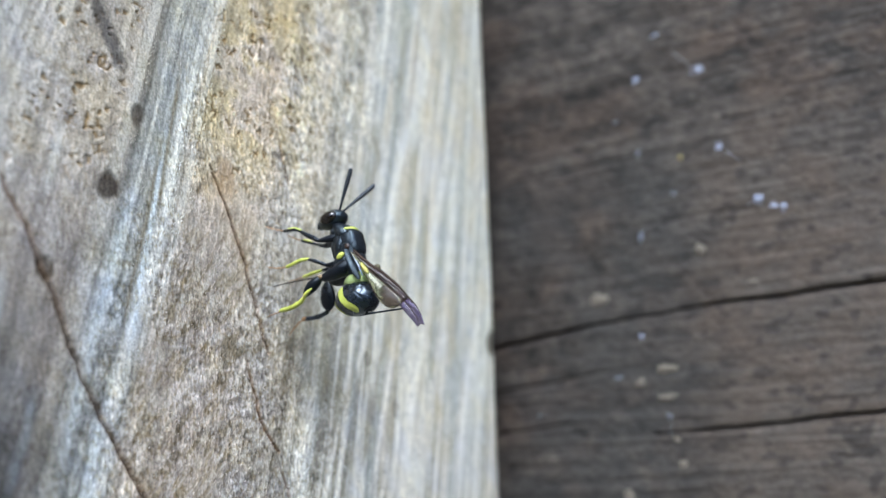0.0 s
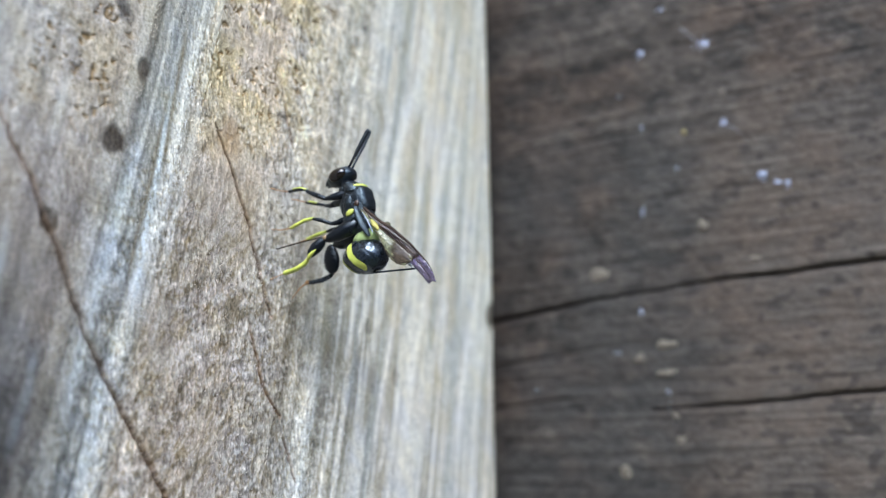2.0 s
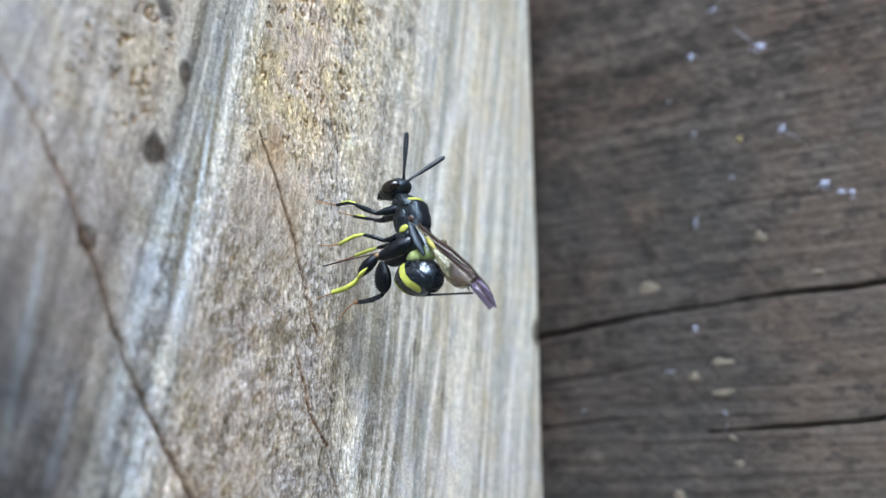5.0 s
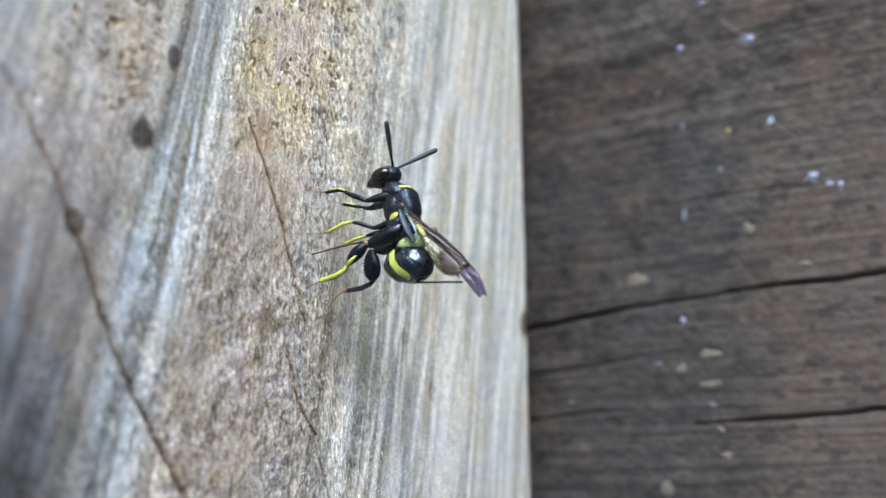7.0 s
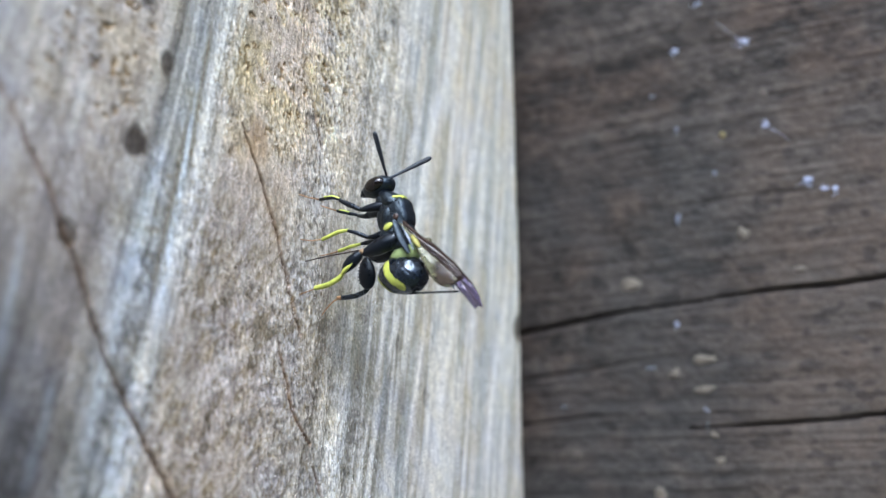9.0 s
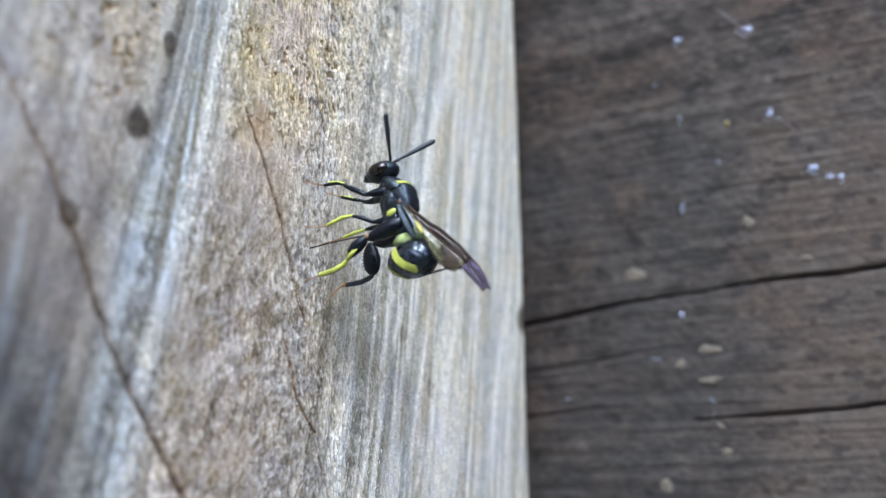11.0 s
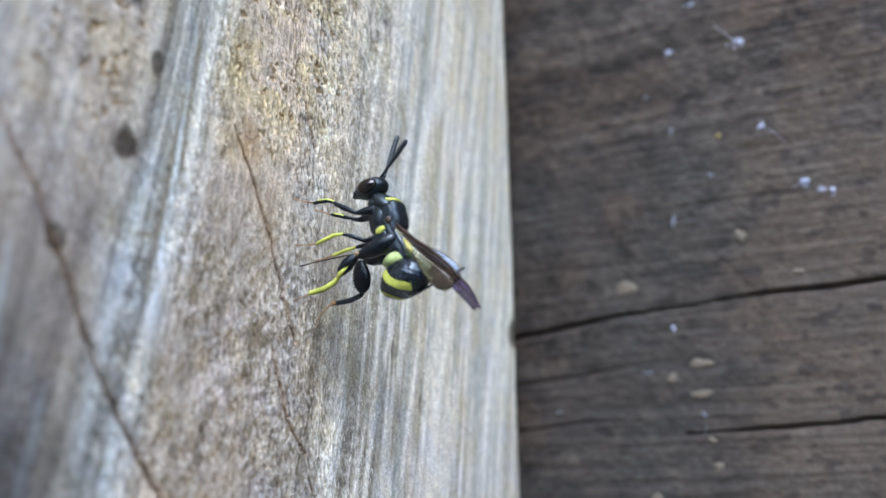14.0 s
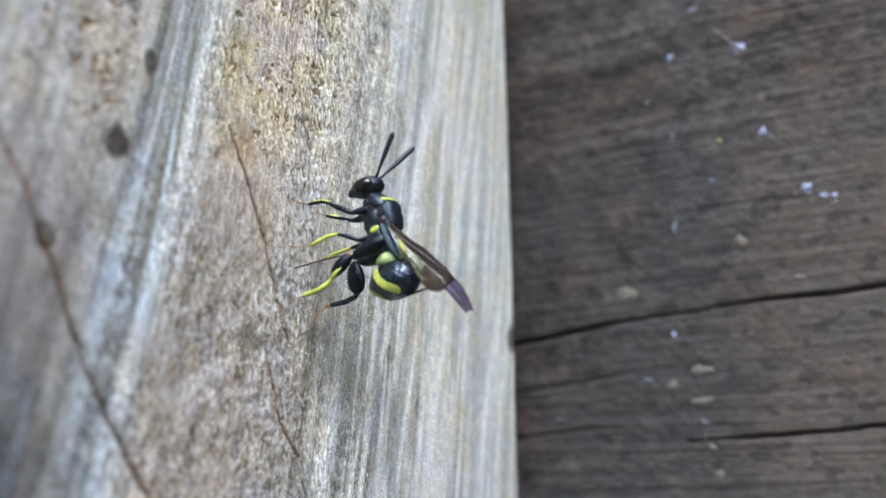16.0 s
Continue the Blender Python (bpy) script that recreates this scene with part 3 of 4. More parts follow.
def plank_fields(x, z, seed):
    zz = z - 0.02 * x + 1.2 * (clouds(x * 0.02, z * 0.05, 71 + seed, 3) - 0.5)
    wide = clouds(x * 0.012, zz * 0.18, 73 + seed, 3)
    streak = clouds(x * 0.03, zz * 0.9, 75 + seed, 4)
    thin = clouds(x * 0.09, zz * 3.0, 77 + seed, 3)
    grit = clouds(x * 1.2, z * 1.6, 79 + seed, 4)
    speck = clouds(0.45 * x + 0.3 * z, 0.6 * z - 0.2 * x, 82 + seed, 3)
    blots = clouds(x * 0.13, z * 0.16, 81 + seed, 4)
    base = blend(0.5 + 0.5 * (wide * 0.6 + streak * 0.4 - 0.5), [(0.25, (0.036, 0.030, 0.026)), (0.45, (0.050, 0.042, 0.036)), (0.55, (0.058, 0.049, 0.042)), (0.75, (0.078, 0.070, 0.063))])
    base = over(base, (0.080, 0.072, 0.066), 0.3 * step(0.45, 0.65, blots))
    base = over(base, (0.085, 0.056, 0.040), 0.3 * step(0.5, 0.68, 1 - blots))
    base = base * np.clip(1 + 0.5 * (streak - 0.5) + 0.5 * (thin - 0.5) + 1.3 * (grit - 0.5) + 1.5 * (speck - 0.5), 0.3, 1.9)[..., None]
    base = over(base, (0.125, 0.108, 0.094), 0.5 * step(14, 36, x + 10 * (blots - 0.5)) * (1 - step(8, 30, z)))
    # slate-grey patches, stretched left to paint in shade beside the post
    slate_shade = clouds(x * 0.09 + 0.05 * z, z * 0.07, 87 + seed, 3)
    base = over(base, (0.050, 0.052, 0.053), 0.45 * step(0.34, 0.52, slate_shade) * step(-10, -2, x) * (1 - step(20, 28, x)) * (1 - step(14, 26, z)))
    base = over(base, (0.105, 0.076, 0.055), 0.3 * step(0.45, 0.62, clouds(x * 0.16, z * 0.3, 89 + seed, 4)) * step(18, 30, x))
    dark = step(0.66, 0.74, clouds(x * 0.5, z * 0.8, 83 + seed, 2))
    base = over(base, (0.02, 0.018, 0.017), 0.6 * dark)
    high = 0.25 * (streak - 0.5) + 0.15 * (thin - 0.5) + 0.2 * (grit - 0.5)
    if seed == 0:
        for line, width, deep in ((SPLIT_A, 0.28, 0.8), (SPLIT_B, 0.26, 0.8), (SPLIT_C, 0.22, 0.8), (SPLIT_D, 0.2, 0.3), (SPLIT_E, 0.2, 0.3)):
            r, a = to_line(x, z + 0.3 * (clouds(x * 0.4, z * 0.0, 85, 3) - 0.5), line)
            w = width * np.clip(3.2 * np.minimum(a, 1 - a) + 0.25, 0.25, 1)
            base = over(base, (0.018, 0.013, 0.010), (0.75 if deep > 0.5 else 0.5) * (0.6 + 0.6 * clouds(x * 0.25, z * 0.0, 86, 3)) * np.exp(-(r / (w * 1.1)) ** 2))
            high = high - deep * np.exp(-(r / w) ** 2)
    return high, np.clip(base * np.array([0.85, 0.825, 0.78]), 0.005, 0.4)


def plank(low, top, seed, fine):
    xs = np.concatenate([np.linspace(-1500, -16, 40)[:-1], np.linspace(-16, 62, 390 if fine else 60), np.linspace(62, 1800, 50)[1:]])
    zs = np.linspace(low, top, 24)
    if fine:
        zs = np.concatenate([np.linspace(low, -34, 20)[:-1], np.linspace(-34, 52, 430), np.linspace(52, top, 20)[1:]])
    x, z = np.meshgrid(xs, zs)
    high, colour = plank_fields(x, z, seed)
    face = np.stack([x, -high, z], -1)
    # round the long edges off and close the plank behind
    rim = [(2.0, 0.4), (22.0, 0.0)]
    under = [np.stack([xs, np.full_like(xs, d), np.full_like(xs, low - o)], -1)[None] for d, o in rim[::-1]]
    above = [np.stack([xs, np.full_like(xs, d), np.full_like(xs, top + o)], -1)[None] for d, o in rim]
    places = np.concatenate(under + [face] + above, 0).transpose(1, 0, 2)[:, ::-1] * MM
    cols = np.concatenate([colour[:1], colour[:1], colour, colour[-1:], colour[-1:]], 0).transpose(1, 0, 2)[:, ::-1]
    ob = new("plank", sheet_mesh("plank", places, cols, True, DARK_WOOD))
    return tagged(ob, "dark brown weathered plank with long splits along its grain", "plank", "planks of the wall", "structure")


def ground():
    bm = bmesh.new()
    bmesh.ops.create_grid(bm, x_segments=8, y_segments=8, size=400)
    mesh = bpy.data.meshes.new("ground")
    bm.to_mesh(mesh)
    bm.free()
    mesh.materials.append(SOIL)
    ob = new("ground", mesh)
    ob.location = (0, 0, -0.9)
    return tagged(ob, "bare soil with sparse grass", "ground", kind="structure")


def unseen_wall(name, low, high):
    """A plain dark wall added unseen behind or beside the camera to block low sky light."""
    bm = bmesh.new()
    bmesh.ops.create_cube(bm, size=1.0)
    for v in bm.verts:
        v.co = Vector([a if c < 0 else b for c, a, b in zip(v.co, low, high)])
    bmesh.ops.bevel(bm, geom=bm.edges[:], offset=0.02, segments=2, affect="EDGES")
    mesh = bpy.data.meshes.new(name)
    bm.to_mesh(mesh)
    bm.free()
    mesh.materials.append(UNSEEN_WALL)
    return tagged(new(name, mesh), "plain dark green wall added out of view to shape the light", "wall", kind="structure")


ground()
# added out of view: they darken low reflections and keep highlights overhead
unseen_wall("unseen_wall_south", (-4.0, -3.6, -0.9), (4.2, -3.4, 1.3))
unseen_wall("unseen_wall_east", (4.0, -3.4, -0.9), (4.2, 3.0, 1.3))
unseen_wall("unseen_wall_west", (-4.2, -3.4, -0.9), (-4.0, 3.0, 1.3))
pale_post()
splinters(13000)
plank(-72, 72, 0, True)
for course in range(-5, 9):
    if course:
        plank(max(147 * course - 72, -899), min(147 * course + 72, 1300), abs(course), False)


# ---- shaping tools for small things; places are (out from the wood, to the insect's left, forward) in millimetres ----
def at(p):
    return Vector((p[0], -p[1], p[2])) * MM


def tube(bm, line, radii, around=12, flat=1.0):
    """A tapered tube along a bent line, with rounded ends."""
    pts = [at(p) for p in line]
    rings, side = [], None
    ends = [(0, -1)] + [(i, 0) for i in range(len(pts))] + [(len(pts) - 1, 1)]
    for i, cap in ends:
        d = (pts[min(i + 1, len(pts) - 1)] - pts[max(i - 1, 0)]).normalized()
        side = d.orthogonal() if side is None else side - d * side.dot(d)
        side.normalize()
        up = d.cross(side)
        r = radii[i] * MM * (0.6 if cap else 1.0)
        c = pts[i] + d * cap * radii[i] * MM * 0.6
        rings.append([bm.verts.new(c + r * (math.cos(a) * side + flat * math.sin(a) * up)) for a in (k * math.tau / around for k in range(around))])
    for a, b in zip(rings, rings[1:]):
        for k in range(around):
            bm.faces.new((a[k], a[(k + 1) % around], b[(k + 1) % around], b[k]))
    bm.faces.new(rings[0][::-1])
    bm.faces.new(rings[-1])
    return bm


def blob(bm, centre, radii, lean=0.0, shape=None, rings=18, around=28):
    """A rounded body; lean turns it about the insect's cross axis, from outward to forward; shape bends each point of the unit ball."""
    turn = Matrix.Rotation(-radians(lean), 3, "Y")
    grid = []
    for i in range(rings + 1):
        th = math.pi * i / rings
        row = []
        for k in range(around):
            ph = math.tau * k / around
            v = Vector((math.sin(th) * math.cos(ph), math.sin(th) * math.sin(ph), math.cos(th)))
            if shape:
                v = shape(v)
            row.append(at(centre) + turn @ Vector((v.x * radii[0], v.y * radii[1], v.z * radii[2])) * MM)
        grid.append(row)
    verts = [[bm.verts.new(grid[0][0])]] + [[bm.verts.new(p) for p in row] for row in grid[1:-1]] + [[bm.verts.new(grid[-1][0])]]
    for a, b in zip(verts, verts[1:]):
        for k in range(around):
            q = [a[k % len(a)], b[k % len(b)], b[(k + 1) % len(b)], a[(k + 1) % len(a)]]
            q = list(dict.fromkeys(q))
            bm.faces.new(q)
    return bm


def boxy(v, p=3.2):
    """The unit ball swollen towards a box."""
    n = (abs(v.x) ** p + abs(v.y) ** p + abs(v.z) ** p) ** (1 / p)
    return v / n


def knobbly(bm, amount, size):
    """Small dents and swellings over a skin."""
    bm.normal_update()
    for v in bm.verts:
        v.co += v.normal * amount * MM * noise.noise(v.co / (size * MM))
    return bm


def loft(bm, sections, around=28):
    """A body through cross sections of (forward, centre out, half height, half width)."""
    rings = []
    for z, c, rh, rl in sections:
        rings.append([bm.verts.new(at((c + rh * math.cos(a), rl * math.sin(a), z))) for a in (k * math.tau / around for k in range(around))])
    for a, b in zip(rings, rings[1:]):
        for k in range(around):
            bm.faces.new((a[k], a[(k + 1) % around], b[(k + 1) % around], b[k]))
    bm.faces.new(rings[0][::-1])
    bm.faces.new(rings[-1])
    return bm


def part(name, bm, mat, parent=None, label=""):
    mesh = bpy.data.meshes.new(name)
    bmesh.ops.recalc_face_normals(bm, faces=bm.faces[:])
    bm.to_mesh(mesh)
    bm.free()
    mesh.polygons.foreach_set("use_smooth", np.ones(len(mesh.polygons), bool))
    mesh.materials.append(mat)
    ob = new(name, mesh)
    ob.parent = parent
    return tagged(ob, label)


# ---- the wasp ----
ROOT = Vector((0, -0.0529, 0))
GASTER = ((9.22, 0, -2.42), (2.26, 1.6, 1.64))
AXIS = Vector((-0.76, 0, -0.65)).normalized()


def gaster_shape(v):
    """Blunt behind, drawn in towards the waist."""
    k = 1 + 0.10 * v.x - 0.06 * v.z
    return Vector((v.x * (1 - 0.05 * v.z), v.y * k, v.z * (1 + 0.07 * v.x)))


def gaster_band(centre, half):
    """A ring of the gaster's skin, a little proud of it."""
    bm = bmesh.new()
    c, r = GASTER
    blob(bm, c, [1.026 * v for v in r], -6, gaster_shape, 44, 64)
    mid = at(c)
    for off, way in ((centre + half, 1), (centre - half, -1)):
        geom = bm.verts[:] + bm.edges[:] + bm.faces[:]
        bmesh.ops.bisect_plane(bm, geom=geom, plane_co=mid + AXIS * off * MM, plane_no=AXIS * way, clear_outer=True)
    return bm


def gaster_patch(line, half):
    """A round-ended patch along a bent line on both flanks, a little proud of the skin."""
    bm = bmesh.new()
    c, r = GASTER
    blob(bm, c, [1.028 * v for v in r], -6, gaster_shape, 110, 150)
    mids = np.array([f.calc_center_median() for f in bm.faces]) / MM
    d, _ = to_line(mids[:, 0], mids[:, 2], line)
    cut = [f for f, q in zip(bm.faces, d) if q > half]
    bmesh.ops.delete(bm, geom=cut, context="FACES")
    return bm


def resample(line, n):
    """n + 1 places at even steps along a bent line."""
    p = np.array(line, float)
    run = np.concatenate([[0], np.cumsum(np.linalg.norm(np.diff(p, axis=0), axis=1))])
    return np.stack([np.interp(np.linspace(0, run[-1], n + 1), run, p[:, k]) for k in range(3)], -1)


def blade(edge_a, edge_b, camber, side=1, n=28, m=10):
    """A thin wing skin between two edges, bulging away from the body."""
    bm = bmesh.new()
    a, b = resample(edge_a, n), resample(edge_b, n)
    rows = []
    for i in range(n + 1):
        s = i / n
        row = []
        for k in range(m + 1):
            q = k / m
            p = a[i] + (b[i] - a[i]) * q
            lift = camber * math.sin(math.pi * q) * math.sin(math.pi * min(1, 0.1 + s)) + 0.035 * math.sin(k * 1.7 + s * 11) * math.sin(math.pi * q)
            row.append(bm.verts.new(at((p[0], p[1] + side * lift, p[2]))))
        rows.append(row)
    for c, d in zip(rows, rows[1:]):
        for k in range(m):
            bm.faces.new((c[k], c[k + 1], d[k + 1], d[k]))
    bmesh.ops.remove_doubles(bm, verts=bm.verts[:], dist=0.002 * MM)
    bmesh.ops.solidify(bm, geom=bm.faces[:], thickness=0.012 * MM)
    return bm


def aside(line, lat, grow=0.0):
    """A line moved across the body so that it keeps in line with the other wing."""
    return [(x + 0.6 * (lat - l) + grow, lat, z) for x, l, z in line]


# edges of the folded wing: leading edge, fold, trailing lobe, tip
LEADING = [(9.6, 0.9, 2.16), (10.44, 0.8, 1.24), (11.69, 0.7, 0.15), (12.61, 0.6, -0.46), (13.49, 0.55, -1.28), (14.49, 0.5, -2.2), (15.31, 0.45, -3.2)]
FOLD = [(9.55, 1.0, 1.95), (10.17, 0.95, 1.27), (11.19, 0.9, 0.07), (12.07, 0.85, -0.82), (13.07, 0.78, -1.71), (13.97, 0.71, -2.53), (14.69, 0.65, -3.33)]
LOBE = [(9.61, 1.1, 1.75), (10.28, 1.13, 0.77), (11.18, 1.17, -0.52), (11.84, 1.2, -1.68), (12.19, 1.18, -2.5), (12.6, 1.12, -3.24), (13.32, 1.0, -3.86), (13.98, 0.9, -4.04), (14.48, 0.8, -3.84)]
TIP_LEADING = [(15.31, 0.45, -3.2), (15.93, 0.4, -3.92), (16.44, 0.35, -4.88), (16.69, 0.3, -5.81)]
TIP_TRAILING = [(14.42, 0.75, -3.8), (14.77, 0.64, -4.27), (15.29, 0.52, -4.94), (16.02, 0.4, -5.9)]


def leg(name, wasp, upper, radii, tibia, tarsus, tibia_mats, tibia_r=0.16, dark_knee=None):
    k = len(upper) // 2
    thigh = part(name, tube(bmesh.new(), upper[: k + 1], radii[: k + 1]), SLEEK, wasp)
    part("femur", tube(bmesh.new(), upper[k:], radii[k:]), SLEEK, thigh)
    part("tibia", tube(bmesh.new(), tibia, [tibia_r * 0.8] + [tibia_r * 1.1] * (len(tibia) - 2) + [tibia_r]), tibia_mats[0], thigh)
    if dark_knee:
        part("tibia_stripe", tube(bmesh.new(), dark_knee, [tibia_r * 0.62] * len(dark_knee)), tibia_mats[1], thigh)
    foot = bmesh.new()
    line = [Vector(p) for p in tarsus]
    total = []
    for a, c in zip(line, line[1:]):
        total += [a.lerp(c, k / 4) for k in range(4)]
    total.append(line[-1])
    tube(foot, total, [(0.07 if k % 2 else 0.05) * (1 - 0.35 * k / len(total)) for k in range(len(total))], 8)
    part("tarsus", foot, ORANGE, thigh)
    return thigh


def antenna(wasp):
    """Modelled upright along the forward axis from its socket; ringed flagellum."""
    bm = bmesh.new()
    tube(bm, [(0, 0, -0.25), (0.05, 0, 0.3), (0.04, 0, 0.62)], [0.10, 0.12, 0.1], 10)
    scape = part("antenna", bm, SLEEK, wasp)
    bm = bmesh.new()
    line, radii = [], []
    for k in range(12):
        z = 0.6 + 3.2 * k / 11
        r = 0.12 + 0.105 * min(1, k / 6)
        for dz, q in ((0.0, 0.74), (0.07, 1.0), (0.22, 1.0)):
            line.append((0.03, 0, z + dz))
            radii.append(r * q)
    radii[-1] *= 0.7
    tube(bm, line, radii, 12)
    part("flagellum", bm, MATT, scape, "matt black ringed flagellum")
    return scape


def build_wasp():
    wasp = new("wasp")
    wasp.location = ROOT
    tagged(wasp, "black and yellow chalcid wasp clinging to the pale post", "wasp")
    p = {}
    # head
    bm = bmesh.new()
    blob(bm, (7.05, 0, 5.22), (1.5, 1.22, 0.92), 15, lambda v: Vector((v.x, v.y * (1 + 0.1 * v.x), v.z * (1 - 0.22 * max(0, -v.x)))), 26, 36)
    blob(bm, (5.8, 0, 4.88), (0.4, 0.6, 0.38), 15)
    p["head"] = part("head", bm, BLACK, wasp)
    for s in (1, -1):
        part("eye", blob(bmesh.new(), (7.15, 0.80 * s, 5.30), (0.98, 0.6, 0.62), 15), EYE, p["head"], "glossy dark brown compound eye")
        bm = bmesh.new()
        tube(bm, [(5.75, 0.25 * s, 4.8), (5.5, 0.3 * s, 4.67), (5.35, 0.12 * s, 4.58)], [0.15, 0.12, 0.05], 8)
        part("mandible", bm, BLACK, p["head"])
    p["antenna_a"], p["antenna_b"] = antenna(wasp), antenna(wasp)
    # thorax
    bm = blob(bmesh.new(), (8.76, 0, 2.25), (1.22, 1.18, 1.7), 7, lambda v: boxy(v, 4.5), 30, 40)
    p["thorax"] = part("thorax", knobbly(bm, 0.05, 0.35), BLACK, wasp, "finely pitted black thorax")
    bm = loft(bmesh.new(), [(4.86, 7.55, 0.32, 0.4), (4.7, 7.75, 0.6, 0.75), (4.45, 8.05, 0.86, 1.0), (4.1, 8.35, 1.04, 1.16), (3.7, 8.58, 1.12, 1.24), (3.42, 8.66, 1.1, 1.22), (3.3, 8.7, 0.9, 1.0)])
    blob(bm, (7.72, 0, 3.85), (0.85, 1.02, 0.74), 20)
    part("pronotum", knobbly(bm, 0.04, 0.3), BLACK, p["thorax"])
    part("scutum", knobbly(blob(bmesh.new(), (9.0, 0, 2.62), (1.14, 1.12, 1.36), 12, lambda v: boxy(v, 4.0), 26, 36), 0.04, 0.3), BLACK, p["thorax"])
    part("scutellum", knobbly(blob(bmesh.new(), (9.75, 0, 1.15), (0.66, 0.85, 0.72), 12), 0.04, 0.3), BLACK, p["thorax"])
    part("propodeum", knobbly(blob(bmesh.new(), (9.3, 0, 0.3), (1.05, 1.12, 0.8), 0, boxy), 0.05, 0.3), BLACK, p["thorax"])
    part("breast", knobbly(blob(bmesh.new(), (8.0, 0, 2.2), (0.8, 1.05, 1.1), 10, boxy), 0.04, 0.3), BLACK, p["thorax"])
    for s in (1, -1):
        part("side_plate", blob(bmesh.new(), (8.35, 0.78 * s, 2.5), (0.62, 0.55, 0.95), -18), BLACK, p["thorax"])
        part("coxal_plate", blob(bmesh.new(), (8.5, 0.98 * s, 0.95), (0.75, 0.36, 0.5), 35, boxy), BLACK, p["thorax"])
    bm = bmesh.new()
    arc = [math.radians(a) for a in range(-62, 63, 6)]
    tube(bm, [(8.47 + 1.0 * math.cos(a), 1.1 * math.sin(a), 4.02) for a in arc], [0.06 + 0.13 * math.cos(a * 1.2) for a in arc], 10)
    part("collar_band", bm, YELLOW, p["thorax"], "bright yellow collar band")
    for s in (1, -1):
        part("side_spot", blob(bmesh.new(), (8.72, 1.36 * s, 1.46), (0.48, 0.16, 0.27), 28), YELLOW, p["thorax"], "bright yellow side spot")
        part("tegula", blob(bmesh.new(), (9.35, 1.12 * s, 2.25), (0.26, 0.2, 0.3), 0), BROWN, p["thorax"])
    part("wing_base_mark", tube(bmesh.new(), [(10.85, 1.1, 0.5), (11.2, 1.15, 0.0), (11.5, 1.15, -0.45)], [0.14, 0.24, 0.14], 10, 0.6), OLIVE, p["thorax"], "olive yellow mark at the wing base")
    part("far_shoulder", blob(bmesh.new(), (11.22, -0.9, 0.3), (0.34, 0.3, 0.3), -30), DULL, p["thorax"], "dull olive shoulder behind the wings")
    part("scutellar_band", tube(bmesh.new(), [(10.35, -0.5, 0.72), (10.48, 0, 0.66), (10.35, 0.5, 0.72)], [0.1, 0.14, 0.1], 10), YELLOW, p["thorax"], "yellow scutellum band")
    # gaster
    c, r = GASTER
    bm = knobbly(blob(bmesh.new(), c, r, -6, gaster_shape, 110, 140), 0.05, 0.5)
    bm.normal_update()
    for v in bm.verts:
        s = (v.co - at(c)).dot(AXIS) / MM
        v.co -= v.normal * MM * sum(deep * math.exp(-(((s - q) / 0.07) ** 2)) for q, deep in ((-0.35, 0.02), (-0.85, 0.03), (-1.35, 0.025), (1.2, 0.02)))
    p["gaster"] = part("gaster", bm, GLOSS, wasp, "shiny black rounded gaster with ringed plates")
    part("yellow_band", gaster_patch([(8.32, -1.55), (8.58, -2.38), (9.08, -3.08), (9.7, -3.6)], 0.32), YELLOW, p["gaster"], "broad yellow band")
    part("yellow_band", gaster_band(1.66, 0.10), YELLOW, p["gaster"], "narrow yellow band")
    p["waist"] = part("waist_plate", blob(bmesh.new(), (9.55, 0, -0.75), (1.42, 1.02, 0.95), 12, lambda v: Vector((v.x, v.y, v.z * (0.85 + 0.25 * v.x)))), PALE_YELLOW, wasp, "pale yellow-green first abdominal plate")
    part("sheath", tube(bmesh.new(), [(8.6, 0, -3.85), (9.4, 0, -4.02), (11.8, 0, -4.22), (14.26, 0, -4.45)], [0.12, 0.1, 0.085, 0.09], 8), BLACK, p["gaster"], "thin dark ovipositor sheath")
    p["ovipositor"] = part("ovipositor", tube(bmesh.new(), [(7.6, 0, -0.2), (5.5, 0.1, -0.05), (2.4, 0.5, -0.46), (-0.3, 0.85, -0.92)], [0.075, 0.07, 0.06, 0.055], 8), BROWN, wasp, "thin brown needle entering the wood")
    # wings, folded lengthwise over the back
    for tag in ("near", "far"):
        near = tag == "near"
        side = 1 if near else -1
        lead = LEADING if near else aside(LEADING, -0.7, -0.05)
        fold = FOLD if near else aside(FOLD, -0.5)
        lobe = LOBE if near else [(x + 0.7 * g, l, z + 0.6 * g) for (x, l, z), g in zip(aside(LEADING, -1.5), (0, 0.0, 0.1, 0.3, 0.42, 0.3, -0.5))]
        fw = part("fore_wing", blade(lead, fold, 0.10, side), WING_DARK, wasp, "folded smoky amber wing")
        tip_a, tip_b = TIP_LEADING, TIP_TRAILING
        split = [tuple(0.5 * (u + v) for u, v in zip(p, q)) for p, q in zip(resample(tip_a, 6), resample(tip_b, 6))]
        split[-1] = tuple(u - v for u, v in zip(split[-1], (0.02, 0.0, -0.2)))
        if near:
            part("wing_tip", blade(tip_a, split, 0.05, side, 18, 6), WING_TIP, fw, "iridescent violet wing tip")
            part("wing_tip", blade(split, tip_b, 0.08, side, 18, 6), WING_TIP, fw, "iridescent violet wing tip")
        join = [fold[-1], tip_b[0]] if near else [fold[-1], fold[-1]]
        part("wing_web", blade([lead[-2], lead[-1]], [fold[-2], join[1]], 0.0, side, 8, 6), WING_DARK, fw)
        part("vein", tube(bmesh.new(), lead + list(tip_a[1:3] if near else ()), [0.12, 0.16, 0.16, 0.15, 0.13, 0.1, 0.08, 0.05, 0.03], 8), VEIN, fw)
        part("vein", tube(bmesh.new(), fold, [0.06, 0.07, 0.06, 0.05, 0.045, 0.04, 0.03], 8), VEIN, fw)
